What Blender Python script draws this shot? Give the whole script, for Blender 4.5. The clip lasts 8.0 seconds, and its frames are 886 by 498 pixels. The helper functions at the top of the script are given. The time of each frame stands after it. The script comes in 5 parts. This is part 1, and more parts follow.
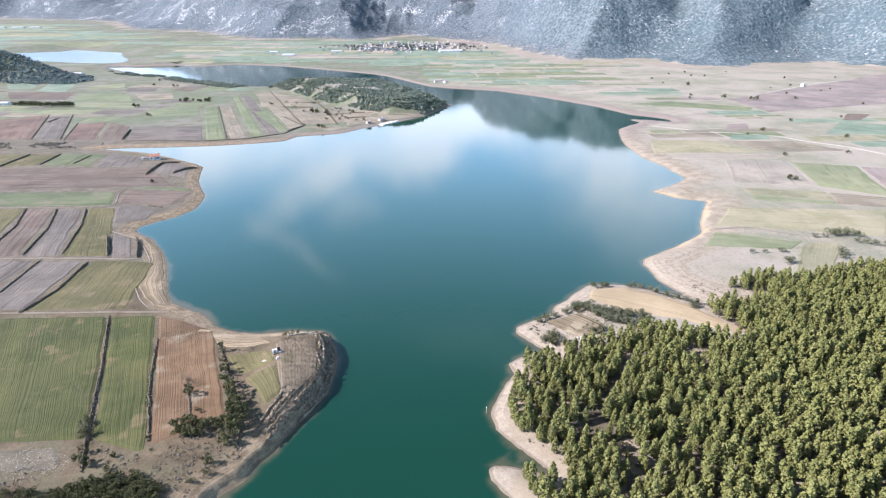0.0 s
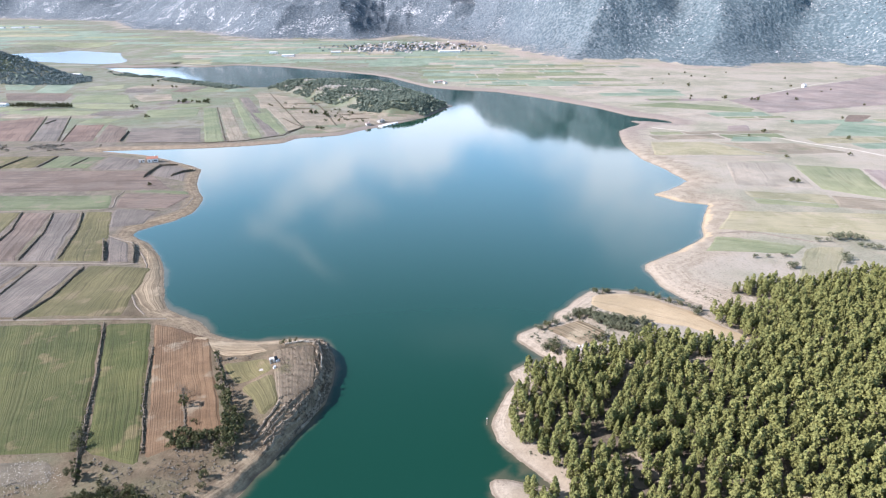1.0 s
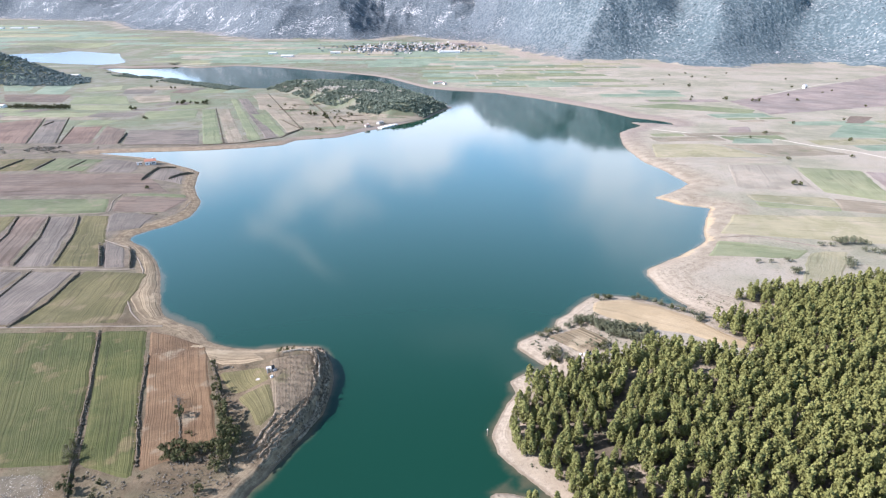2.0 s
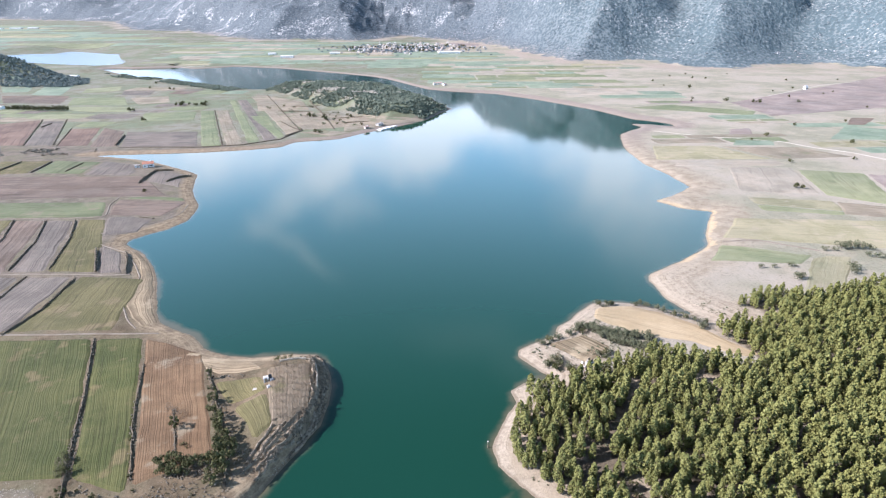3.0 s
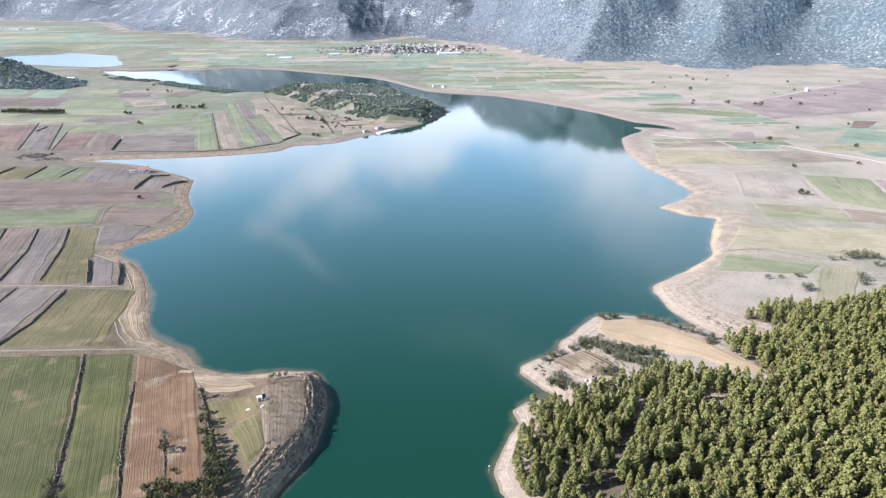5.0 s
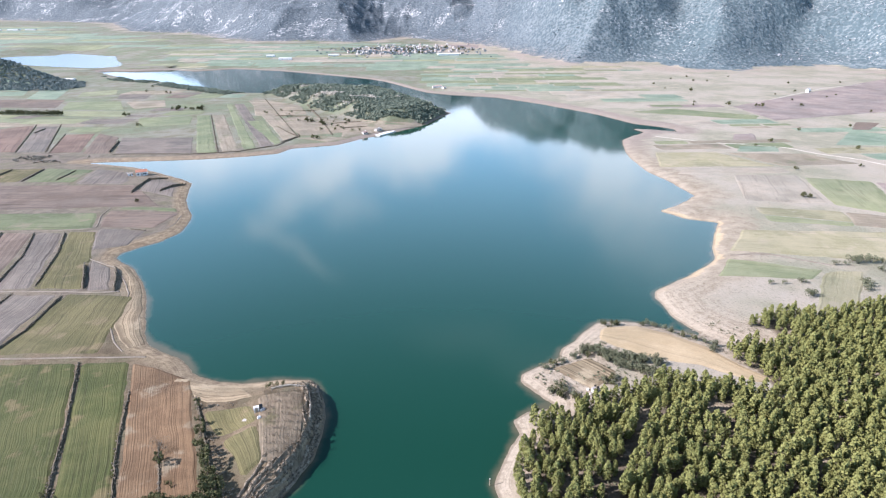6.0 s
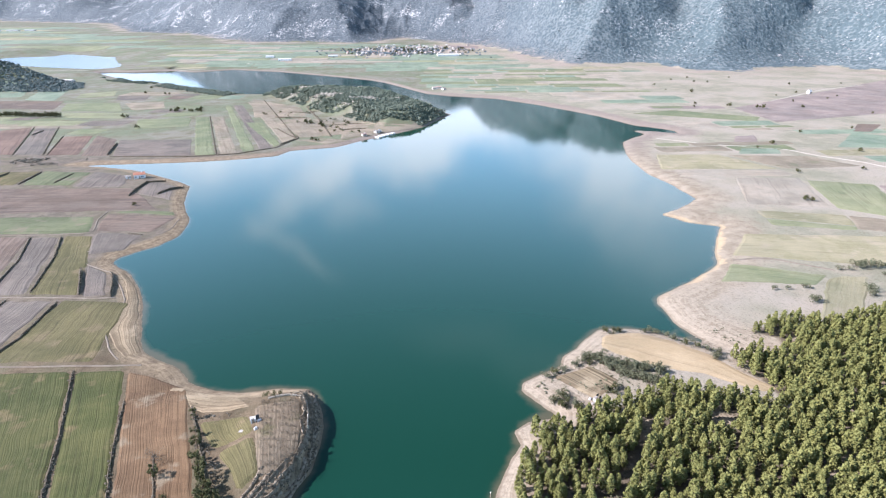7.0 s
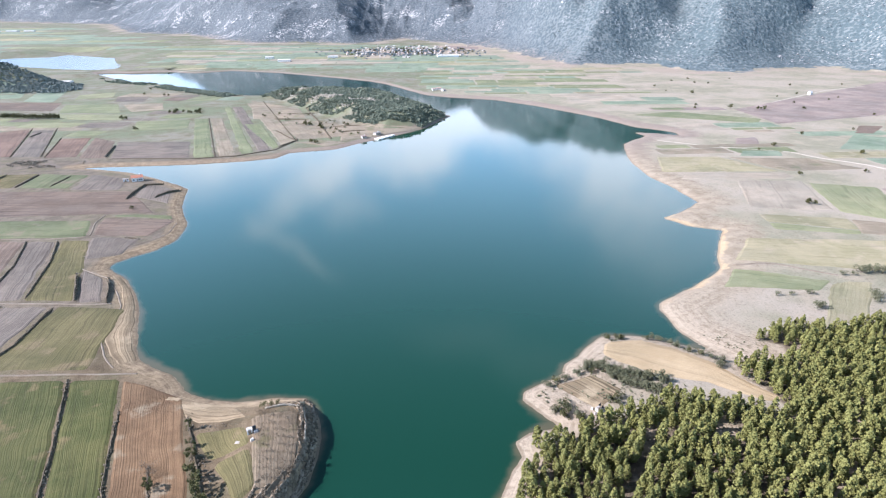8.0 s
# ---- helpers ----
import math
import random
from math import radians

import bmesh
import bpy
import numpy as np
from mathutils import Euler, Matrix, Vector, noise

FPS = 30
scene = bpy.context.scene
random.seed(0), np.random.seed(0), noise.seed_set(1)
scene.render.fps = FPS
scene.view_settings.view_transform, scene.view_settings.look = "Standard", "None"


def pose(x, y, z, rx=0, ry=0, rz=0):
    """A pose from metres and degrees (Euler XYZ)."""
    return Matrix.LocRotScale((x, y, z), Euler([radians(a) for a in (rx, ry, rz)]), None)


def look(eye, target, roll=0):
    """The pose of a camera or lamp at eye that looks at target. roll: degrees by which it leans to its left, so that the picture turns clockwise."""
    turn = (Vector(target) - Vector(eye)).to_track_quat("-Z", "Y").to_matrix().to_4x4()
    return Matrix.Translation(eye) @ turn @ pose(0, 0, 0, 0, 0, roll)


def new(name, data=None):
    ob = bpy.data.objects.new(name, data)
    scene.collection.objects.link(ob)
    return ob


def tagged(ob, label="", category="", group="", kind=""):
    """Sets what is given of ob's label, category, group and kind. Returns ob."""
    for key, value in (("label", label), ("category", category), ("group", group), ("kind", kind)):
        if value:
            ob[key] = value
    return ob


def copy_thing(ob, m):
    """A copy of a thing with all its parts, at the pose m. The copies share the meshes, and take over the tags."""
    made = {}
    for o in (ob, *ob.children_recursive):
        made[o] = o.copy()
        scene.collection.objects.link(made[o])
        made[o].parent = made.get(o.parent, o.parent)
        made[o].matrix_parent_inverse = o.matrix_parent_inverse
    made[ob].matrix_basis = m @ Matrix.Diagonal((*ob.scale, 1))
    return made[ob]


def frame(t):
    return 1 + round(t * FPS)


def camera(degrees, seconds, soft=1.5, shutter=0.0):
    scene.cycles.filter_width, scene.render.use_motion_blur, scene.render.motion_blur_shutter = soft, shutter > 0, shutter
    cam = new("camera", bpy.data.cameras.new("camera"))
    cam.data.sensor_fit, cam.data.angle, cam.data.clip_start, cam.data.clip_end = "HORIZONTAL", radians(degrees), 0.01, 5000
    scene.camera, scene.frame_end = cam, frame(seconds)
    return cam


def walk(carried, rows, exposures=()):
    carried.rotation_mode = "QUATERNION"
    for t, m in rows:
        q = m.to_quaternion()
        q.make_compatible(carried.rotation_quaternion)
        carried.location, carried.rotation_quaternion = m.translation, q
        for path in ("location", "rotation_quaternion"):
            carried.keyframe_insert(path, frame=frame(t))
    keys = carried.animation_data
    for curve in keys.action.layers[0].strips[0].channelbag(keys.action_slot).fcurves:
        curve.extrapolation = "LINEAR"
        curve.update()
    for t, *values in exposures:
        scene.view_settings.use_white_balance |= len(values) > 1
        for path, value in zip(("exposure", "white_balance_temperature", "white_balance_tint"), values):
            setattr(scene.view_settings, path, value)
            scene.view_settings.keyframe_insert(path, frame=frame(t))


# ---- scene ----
# ---- camera and its flight: a drone climbing ahead at about 4 m/s ----
FLY = 130.0
cam = camera(75.64, 8.0, soft=1.2)


def flight(t):
    s = t / 8.0
    q = s * s - s
    return (pose(0.536 * s, 33.415 * s - 0.277 * q, FLY + 10.075 * s - 0.695 * q, 90 - 22.56 + 0.0724 * s + 0.178 * q, 0, -0.1435 * s + 0.070 * q)
            @ pose(0, 0, 0, 0, 0, -(0.219 + 0.108 * s)))


TIMES = [0.0, 0.5, 1.0, 1.5, 2.0, 3.0, 3.5, 4.0, 4.5, 5.0, 6.0, 6.5, 7.0, 7.5, 8.0]
EXPOSURE = 1.20
walk(cam, [(t, flight(t)) for t in TIMES], exposures=[(0.0, EXPOSURE, 5980, 22), (8.0, EXPOSURE, 5980, 22)])

# ---- daylight ----
SUN_TO = Vector((-1.0, -0.10, 0.0)).normalized()
SUN_UP = radians(33)
world = bpy.data.worlds.new("sky")
scene.world = world
world.use_nodes = True


def build_sky():
    nt = world.node_tree
    N, L = nt.nodes, nt.links
    bg = N["Background"]
    sky = N.new("ShaderNodeTexSky")
    sky.sky_type = "NISHITA"
    sky.sun_disc = False
    sky.sun_elevation = SUN_UP
    sky.sun_rotation = math.atan2(SUN_TO.x, SUN_TO.y)
    sky.altitude = 1500
    sky.air_density = 0.75
    sky.dust_density = 0.8
    # fair-weather cloud over the mountains, mirrored in the lake: centre and half-width in degrees of
    # bearing and height, tilt, density
    banks = [(-2.0, 12.3, 6.0, 4.4, 0, 1.0), (4.0, 9.6, 7.0, 3.2, 0, 1.0), (-17.5, 11.3, 17.0, 5.4, 0, 0.78), (-14.0, 16.0, 8.5, 2.0, -32, 0.6),
             (-15.5, 22.2, 6.0, 1.3, 36, 0.35), (17.5, 15.6, 6.4, 6.4, 0, 0.72), (13.0, 12.6, 8.0, 3.2, 0, 0.5), (-10.0, 17.5, 3.4, 2.8, 0, 0.35), (8.0, 33.0, 14.0, 3.0, 12, 0.15), (16.0, 9.5, 12.0, 5.0, 0, 0.42), (23.0, 18.0, 9.0, 9.0, 0, 0.42), (-27.0, 12.0, 10.0, 5.0, 0, 0.35)]

    def calc(op, a, b=0.0):
        n = N.new("ShaderNodeMath")
        n.operation = op
        for k, v in enumerate((a, b)):
            if isinstance(v, (int, float)):
                n.inputs[k].default_value = v
            else:
                L.new(v, n.inputs[k])
        return n.outputs["Value"]

    tc = N.new("ShaderNodeTexCoord")
    sep = N.new("ShaderNodeSeparateXYZ")
    L.new(tc.outputs["Generated"], sep.inputs["Vector"])
    az = calc("MULTIPLY", calc("ARCTAN2", sep.outputs["X"], sep.outputs["Y"]), 57.296)
    el = calc("MULTIPLY", calc("ARCSINE", sep.outputs["Z"]), 57.296)

    def cloud_noise(scale, detail):
        nz = N.new("ShaderNodeTexNoise")
        nz.inputs["Scale"].default_value = scale
        nz.inputs["Detail"].default_value = detail
        nz.inputs["Roughness"].default_value = 0.55
        L.new(tc.outputs["Generated"], nz.inputs["Vector"])
        return nz

    warp = cloud_noise(9.0, 3)
    wsep = N.new("ShaderNodeSeparateXYZ")
    L.new(warp.outputs["Color"], wsep.inputs["Vector"])
    place = N.new("ShaderNodeCombineXYZ")
    L.new(calc("ADD", az, calc("MULTIPLY", calc("SUBTRACT", wsep.outputs["X"], 0.5), 7.0)), place.inputs["X"])
    L.new(calc("ADD", el, calc("MULTIPLY", calc("SUBTRACT", wsep.outputs["Y"], 0.5), 5.0)), place.inputs["Y"])
    total = 0.0
    for a, e, wa, we, tilt, dens in banks:
        mp = N.new("ShaderNodeMapping")
        mp.vector_type = "TEXTURE"
        mp.inputs["Location"].default_value = (a, e, 0)
        mp.inputs["Rotation"].default_value = (0, 0, radians(tilt))
        mp.inputs["Scale"].default_value = (wa, we, 1)
        L.new(place.outputs["Vector"], mp.inputs["Vector"])
        ln = N.new("ShaderNodeVectorMath")
        ln.operation = "LENGTH"
        L.new(mp.outputs["Vector"], ln.inputs[0])
        fall = N.new("ShaderNodeMapRange")
        fall.interpolation_type = "SMOOTHSTEP"
        for key, v in (("From Min", 0.1), ("From Max", 1.25), ("To Min", dens), ("To Max", 0.0)):
            fall.inputs[key].default_value = v
        L.new(ln.outputs["Value"], fall.inputs["Value"])
        total = calc("ADD", total, fall.outputs["Result"])
    puff = calc("ADD", calc("MULTIPLY", cloud_noise(14.0, 6).outputs["Fac"], 1.3), 0.25)
    total = calc("MULTIPLY", total, puff)
    # scattered cloud over the rest of the sky
    rest = N.new("ShaderNodeMapRange")
    rest.interpolation_type = "SMOOTHSTEP"
    for key, v in (("From Min", 0.52), ("From Max", 0.72), ("To Min", 0.0), ("To Max", 0.3)):
        rest.inputs[key].default_value = v
    L.new(cloud_noise(3.2, 6).outputs["Fac"], rest.inputs["Value"])
    side = N.new("ShaderNodeMapRange")
    side.interpolation_type = "SMOOTHSTEP"
    for key, v in (("From Min", 26.0), ("From Max", 45.0)):
        side.inputs[key].default_value = v
    L.new(calc("ABSOLUTE", az), side.inputs["Value"])
    total = calc("MINIMUM", calc("ADD", total, calc("MULTIPLY", rest.outputs["Result"], side.outputs["Result"])), 0.95)
    # bright hazy air all round above the horizon
    air = N.new("ShaderNodeMapRange")
    air.interpolation_type = "SMOOTHSTEP"
    for key, v in (("From Min", 10.0), ("From Max", 45.0), ("To Min", 0.79), ("To Max", 0.0)):
        air.inputs[key].default_value = v
    L.new(el, air.inputs["Value"])
    veil = N.new("ShaderNodeMix")
    veil.data_type = "RGBA"
    veil.inputs["B"].default_value = (9.8, 18.0, 24.6, 1)
    L.new(air.outputs["Result"], veil.inputs["Factor"])
    L.new(sky.outputs["Color"], veil.inputs["A"])
    # paler still close to the horizon
    low = N.new("ShaderNodeMapRange")
    low.interpolation_type = "SMOOTHSTEP"
    for key, v in (("From Min", 2.0), ("From Max", 11.0), ("To Min", 0.85), ("To Max", 0.0)):
        low.inputs[key].default_value = v
    L.new(el, low.inputs["Value"])
    pale = N.new("ShaderNodeMix")
    pale.data_type = "RGBA"
    pale.inputs["B"].default_value = (14.6, 16.6, 17.8, 1)
    L.new(low.outputs["Result"], pale.inputs["Factor"])
    L.new(veil.outputs["Result"], pale.inputs["A"])
    mix = N.new("ShaderNodeMix")
    mix.data_type = "RGBA"
    mix.inputs["B"].default_value = (19.4, 22.0, 23.0, 1)
    L.new(total, mix.inputs["Factor"])
    L.new(pale.outputs["Result"], mix.inputs["A"])
    L.new(mix.outputs["Result"], bg.inputs["Color"])
    bg.inputs["Strength"].default_value = 0.054


build_sky()
sun = new("sun", bpy.data.lights.new("sun", "SUN"))
sun.data.energy = 5.0
sun.data.angle = radians(0.5)
sun.data.color = (1.0, 0.965, 0.91)
sun_from = Vector((SUN_TO.x * math.cos(SUN_UP), SUN_TO.y * math.cos(SUN_UP), math.sin(SUN_UP)))
sun.matrix_world = look(sun_from * 900, (0, 0, 0))


# ---- materials ----
class Mat:
    """A small builder of node materials."""

    def __init__(self, name):
        self.m = bpy.data.materials.new(name)
        self.m.use_nodes = True
        self.nt = self.m.node_tree
        self.bsdf = self.nt.nodes["Principled BSDF"]
        self.bsdf.inputs["Roughness"].default_value = 0.9
        self.bsdf.inputs["Specular IOR Level"].default_value = 0.25
        self.pos = self.node("ShaderNodeNewGeometry").outputs["Position"]

    def node(self, kind, **values):
        n = self.nt.nodes.new(kind)
        for k, v in values.items():
            n.inputs[k.replace("_", " ")].default_value = v
        return n

    def link(self, a, b):
        self.nt.links.new(a, b)

    def uv(self):
        return self.node("ShaderNodeTexCoord").outputs["UV"]

    def attr(self, name):
        n = self.node("ShaderNodeAttribute")
        n.attribute_name = name
        return n.outputs["Fac"]

    def scaled(self, vec, s):
        n = self.node("ShaderNodeMapping")
        n.inputs["Scale"].default_value = s if isinstance(s, tuple) else (s, s, s)
        self.link(vec, n.inputs["Vector"])
        return n.outputs["Vector"]

    def noise(self, scale, detail=4.0, rough=0.55, vec=None, stretch=None):
        n = self.node("ShaderNodeTexNoise", Scale=scale, Detail=detail, Roughness=rough)
        v = self.pos if vec is None else vec
        if stretch:
            v = self.scaled(v, stretch)
        self.link(v, n.inputs["Vector"])
        return n.outputs["Fac"]

    def step(self, value, lo, hi, a=0.0, b=1.0):
        n = self.node("ShaderNodeMapRange")
        n.interpolation_type = "SMOOTHSTEP"
        for k, v in (("From Min", lo), ("From Max", hi), ("To Min", a), ("To Max", b)):
            n.inputs[k].default_value = v
        self.link(value, n.inputs["Value"])
        return n.outputs["Result"]

    def math(self, op, a, b):
        n = self.node("ShaderNodeMath")
        n.operation = op
        for i, v in enumerate((a, b)):
            if isinstance(v, (int, float)):
                n.inputs[i].default_value = v
            else:
                self.link(v, n.inputs[i])
        return n.outputs["Value"]

    def mix(self, fac, a, b, mode="MIX"):
        n = self.node("ShaderNodeMix")
        n.data_type = "RGBA"
        n.blend_type = mode
        for key, v in (("Factor", fac), ("A", a), ("B", b)):
            if isinstance(v, (int, float)):
                n.inputs[key].default_value = v
            elif isinstance(v, tuple):
                n.inputs[key].default_value = (*v, 1)
            else:
                self.link(v, n.inputs[key])
        return n.outputs["Result"]

    def colour(self, c):
        if isinstance(c, tuple):
            self.bsdf.inputs["Base Color"].default_value = (*c, 1)
        else:
            self.link(c, self.bsdf.inputs["Base Color"])
        return self

    def bump(self, height, strength=0.4, distance=0.3):
        n = self.node("ShaderNodeBump", Strength=strength, Distance=distance)
        self.link(height, n.inputs["Height"])
        self.link(n.outputs["Normal"], self.bsdf.inputs["Normal"])
        return self


def field_material(name, a, b, streak=0.5, c=None, pitch=1.0):
    """Worked soil or crop: patchy at field size, with tractor streaks along v."""
    M = Mat(name)
    uv = M.uv()
    big = M.noise(0.035, 3, 0.6)
    mid = M.noise(0.25, 4, 0.6)
    col = M.mix(M.step(M.math("ADD", M.math("MULTIPLY", big, 0.7), M.math("MULTIPLY", mid, 0.3)), 0.4, 0.6), a, b)
    rows = M.noise(1.0, 3, 0.6, vec=uv, stretch=(0.85 * pitch, 0.005, 1))
    fine = M.noise(1.0, 2, 0.5, vec=uv, stretch=(2.2 * pitch, 0.025, 1))
    line = M.math("ADD", M.math("MULTIPLY", M.step(rows, 0.35, 0.65), 0.6), M.math("MULTIPLY", fine, 0.4))
    dark = tuple(v * (1 - 0.55 * streak) for v in a)
    lite = tuple(min(1, v * (1 + 0.3 * streak)) for v in b)
    col = M.mix(M.step(line, 0.25, 0.6), M.mix(0.55 * min(1, streak * 1.6), col, dark), col)
    col = M.mix(M.math("MULTIPLY", M.step(line, 0.6, 0.85), min(1, streak)), col, lite)
    if c:
        col = M.mix(M.step(M.noise(0.06, 4, 0.6), 0.55, 0.66), col, c)
    col = M.mix(M.step(M.noise(0.013, 5, 0.65), 0.36, 0.66), M.mix(1.0, col, (0.84, 0.86, 0.86), "MULTIPLY"), M.mix(1.0, col, (1.13, 1.10, 1.08), "MULTIPLY"))
    wheel = M.noise(1.0, 1, 0.4, vec=uv, stretch=(0.2 * pitch, 0.004, 1))
    wheel = M.math("ABSOLUTE", M.math("SUBTRACT", wheel, 0.5), 0.0)
    col = M.mix(M.math("MULTIPLY", M.step(wheel, 0.008, 0.026, 0.9, 0.0), min(1, streak * 1.3)), col, M.mix(0.7, col, (0.2, 0.18, 0.15), "MULTIPLY"))
    crumb = M.noise(2.6, 4, 0.85)
    col = M.mix(M.step(crumb, 0.52, 0.66, 0.0, 0.45), col, M.mix(0.6, col, (1.75, 1.7, 1.6), "MULTIPLY"))
    grain = M.noise(1.6, 4, 0.8)
    col = M.mix(M.step(grain, 0.42, 0.62, 0.0, 0.5), col, M.mix(0.5, col, (0.5, 0.45, 0.38), "MULTIPLY"))
    M.colour(col)
    M.bump(M.math("ADD", line, M.math("MULTIPLY", grain, 0.5)), 0.5, 0.25)
    return M.m


FIELD = {
    "green": field_material("young_crop", (0.057, 0.067, 0.018), (0.092, 0.093, 0.031), 0.38, (0.146, 0.118, 0.056), pitch=1.8),
    "lush": field_material("lush_crop", (0.148, 0.170, 0.090), (0.194, 0.208, 0.122), 0.3),
    "olive": field_material("olive_grass", (0.102, 0.094, 0.039), (0.146, 0.126, 0.058), 0.5, (0.170, 0.134, 0.074), pitch=1.8),
    "brown": field_material("ploughed_brown", (0.114, 0.070, 0.037), (0.174, 0.112, 0.062), 0.27, (0.205, 0.165, 0.112), pitch=2.2),
    "mauve": field_material("ploughed_mauve", (0.130, 0.095, 0.072), (0.176, 0.134, 0.106), 0.5),
    "red": field_material("ploughed_red", (0.142, 0.092, 0.068), (0.192, 0.132, 0.102), 0.4),
    "grey": field_material("fallow_grey", (0.130, 0.110, 0.092), (0.186, 0.158, 0.132), 0.5, pitch=1.4),
    "pale": field_material("fallow_pale", (0.265, 0.228, 0.178), (0.325, 0.285, 0.228), 0.25),
    # meadow green made paler and bluer for the haze over the plain
    "meadow": field_material("hazy_meadow", (0.152, 0.202, 0.138), (0.208, 0.248, 0.182), 0.2),
    "pasture": field_material("winter_pasture", (0.104, 0.124, 0.060), (0.145, 0.156, 0.086), 0.35, (0.165, 0.150, 0.100)),
    "lea": field_material("short_grass", (0.190, 0.204, 0.112), (0.245, 0.246, 0.148), 0.3),
    "chalk": field_material("chalky_fallow", (0.285, 0.245, 0.190), (0.345, 0.305, 0.245), 0.2),
    "lilac": field_material("bare_vineyard", (0.215, 0.172, 0.150), (0.275, 0.226, 0.200), 0.2),
    "hay": field_material("hay_meadow", (0.230, 0.214, 0.128), (0.295, 0.264, 0.172), 0.25, (0.31, 0.27, 0.19)),
    "rubbly": field_material("stony_soil", (0.106, 0.088, 0.060), (0.164, 0.138, 0.099), 0.1),
    "tan": field_material("tan_pasture", (0.205, 0.172, 0.125), (0.27, 0.228, 0.168), 0.3, (0.175, 0.165, 0.105)),
    "bare": field_material("bare_bank", (0.201, 0.152, 0.095), (0.302, 0.236, 0.151), 0.7, (0.350, 0.280, 0.185), pitch=1.2),
    "straw": field_material("straw_stubble", (0.305, 0.236, 0.143), (0.372, 0.294, 0.186), 0.16),
    "brush": field_material("rough_pasture", (0.148, 0.115, 0.077), (0.228, 0.180, 0.125), 0.3, (0.143, 0.124, 0.069)),
}


def ground_material():
    M = Mat("ground_earth")
    shore, hill, wood = M.attr("shore"), M.attr("hill"), M.attr("wood")
    xyz = M.node("ShaderNodeSeparateXYZ")
    M.link(M.pos, xyz.inputs["Vector"])
    wob = M.noise(0.12, 4, 0.6)
    big = M.noise(0.010, 4, 0.6)
    # soil: brown on the west shore, pale and chalky on the east
    east = M.step(M.math("ADD", xyz.outputs["X"], M.math("MULTIPLY", big, 60.0)), -30.0, 60.0)
    west_soil = M.mix(M.step(wob, 0.35, 0.65), (0.100, 0.074, 0.043), (0.172, 0.128, 0.080))
    west_soil = M.mix(M.step(xyz.outputs["Y"], 235.0, 320.0), west_soil, M.mix(M.step(wob, 0.35, 0.65), (0.120, 0.098, 0.072), (0.186, 0.152, 0.118)))
    west_soil = M.mix(M.step(M.math("ADD", xyz.outputs["Y"], M.math("MULTIPLY", M.noise(0.02, 3, 0.5), 80.0)), 640.0, 720.0), west_soil, M.mix(M.step(big, 0.4, 0.62), (0.150, 0.170, 0.104), (0.215, 0.202, 0.158)))
    east_soil = M.mix(M.step(big, 0.42, 0.60), (0.245, 0.232, 0.165), (0.350, 0.305, 0.245))
    soil = M.mix(east, west_soil, east_soil)
    soil = M.mix(M.step(M.noise(0.05, 5, 0.65), 0.42, 0.72), soil, M.mix(east, (0.135, 0.120, 0.070), (0.34, 0.295, 0.225)))
    # bare drawdown bank beside the water, in faint level terraces
    level = M.node("ShaderNodeCombineXYZ")
    M.link(M.math("ADD", shore, M.math("MULTIPLY", wob, 1.6)), level.inputs["X"])
    M.link(big, level.inputs["Y"])
    terrace = M.noise(0.75, 3, 0.7, vec=level.outputs["Vector"])
    west_bank = M.mix(M.step(M.math("ADD", M.math("MULTIPLY", terrace, 0.42), M.math("MULTIPLY", M.noise(0.22, 6, 0.75), 0.58)), 0.40, 0.60), (0.151, 0.109, 0.068), (0.323, 0.248, 0.158))
    east_bank = M.mix(M.step(M.math("ADD", M.math("MULTIPLY", terrace, 0.5), M.math("MULTIPLY", M.noise(0.4, 5, 0.7), 0.5)), 0.38, 0.58), (0.245, 0.198, 0.142), (0.375, 0.315, 0.24))
    shore_tone = M.mix(east, west_bank, east_bank)
    plain_bank = M.mix(M.step(wob, 0.35, 0.65), (0.255, 0.208, 0.150), (0.345, 0.290, 0.218))
    chalky = plain_bank
    plain_bank = M.mix(M.step(M.math("ADD", shore, M.math("MULTIPLY", M.noise(0.045, 5, 0.75), 26.0)), 13.5, 16.0), M.mix(wob, (0.36, 0.27, 0.165), (0.50, 0.395, 0.26)), plain_bank)
    shore_tone = M.mix(M.math("MULTIPLY", east, M.step(xyz.outputs["Y"], 285.0, 320.0)), shore_tone, M.mix(M.step(xyz.outputs["Y"], 405.0, 450.0), plain_bank, chalky))
    shore_tone = M.mix(M.step(xyz.outputs["Y"], 560.0, 700.0), shore_tone, M.mix(wob, (0.21, 0.168, 0.135), (0.29, 0.24, 0.20)))
    d = M.math("ADD", M.math("MULTIPLY", shore, M.math("SUBTRACT", 1.0, M.math("MULTIPLY", east, 0.6))), M.math("MULTIPLY", M.math("SUBTRACT", wob, 0.5), 8.0))
    col = M.mix(M.step(d, 6.0, 13.0), shore_tone, soil)
    # a thin damp rim at the waterline
    col = M.mix(M.step(shore, 0.3, 1.4, 0.55, 0.0), col, (0.16, 0.125, 0.085))
    # forest floor
    floor = M.mix(M.noise(0.3, 4, 0.6), (0.080, 0.064, 0.044), (0.185, 0.150, 0.105))
    sandy = M.math("MAXIMUM", M.step(M.noise(0.055, 4, 0.6), 0.52, 0.60), M.step(M.math("ADD", shore, M.math("MULTIPLY", wob, 6.0)), 10.0, 16.0, 1.0, 0.0))
    floor = M.mix(sandy, floor, M.mix(wob, (0.24, 0.192, 0.135), (0.36, 0.30, 0.22)))
    col = M.mix(M.step(wood, 0.2, 0.6), col, floor)
    # limestone mountain: scree at its foot, scrubby turf, speckled with white rock
    speck = M.noise(0.11, 4, 0.78)
    crag = M.step(M.noise(0.0085, 5, 0.65), 0.50, 0.64)
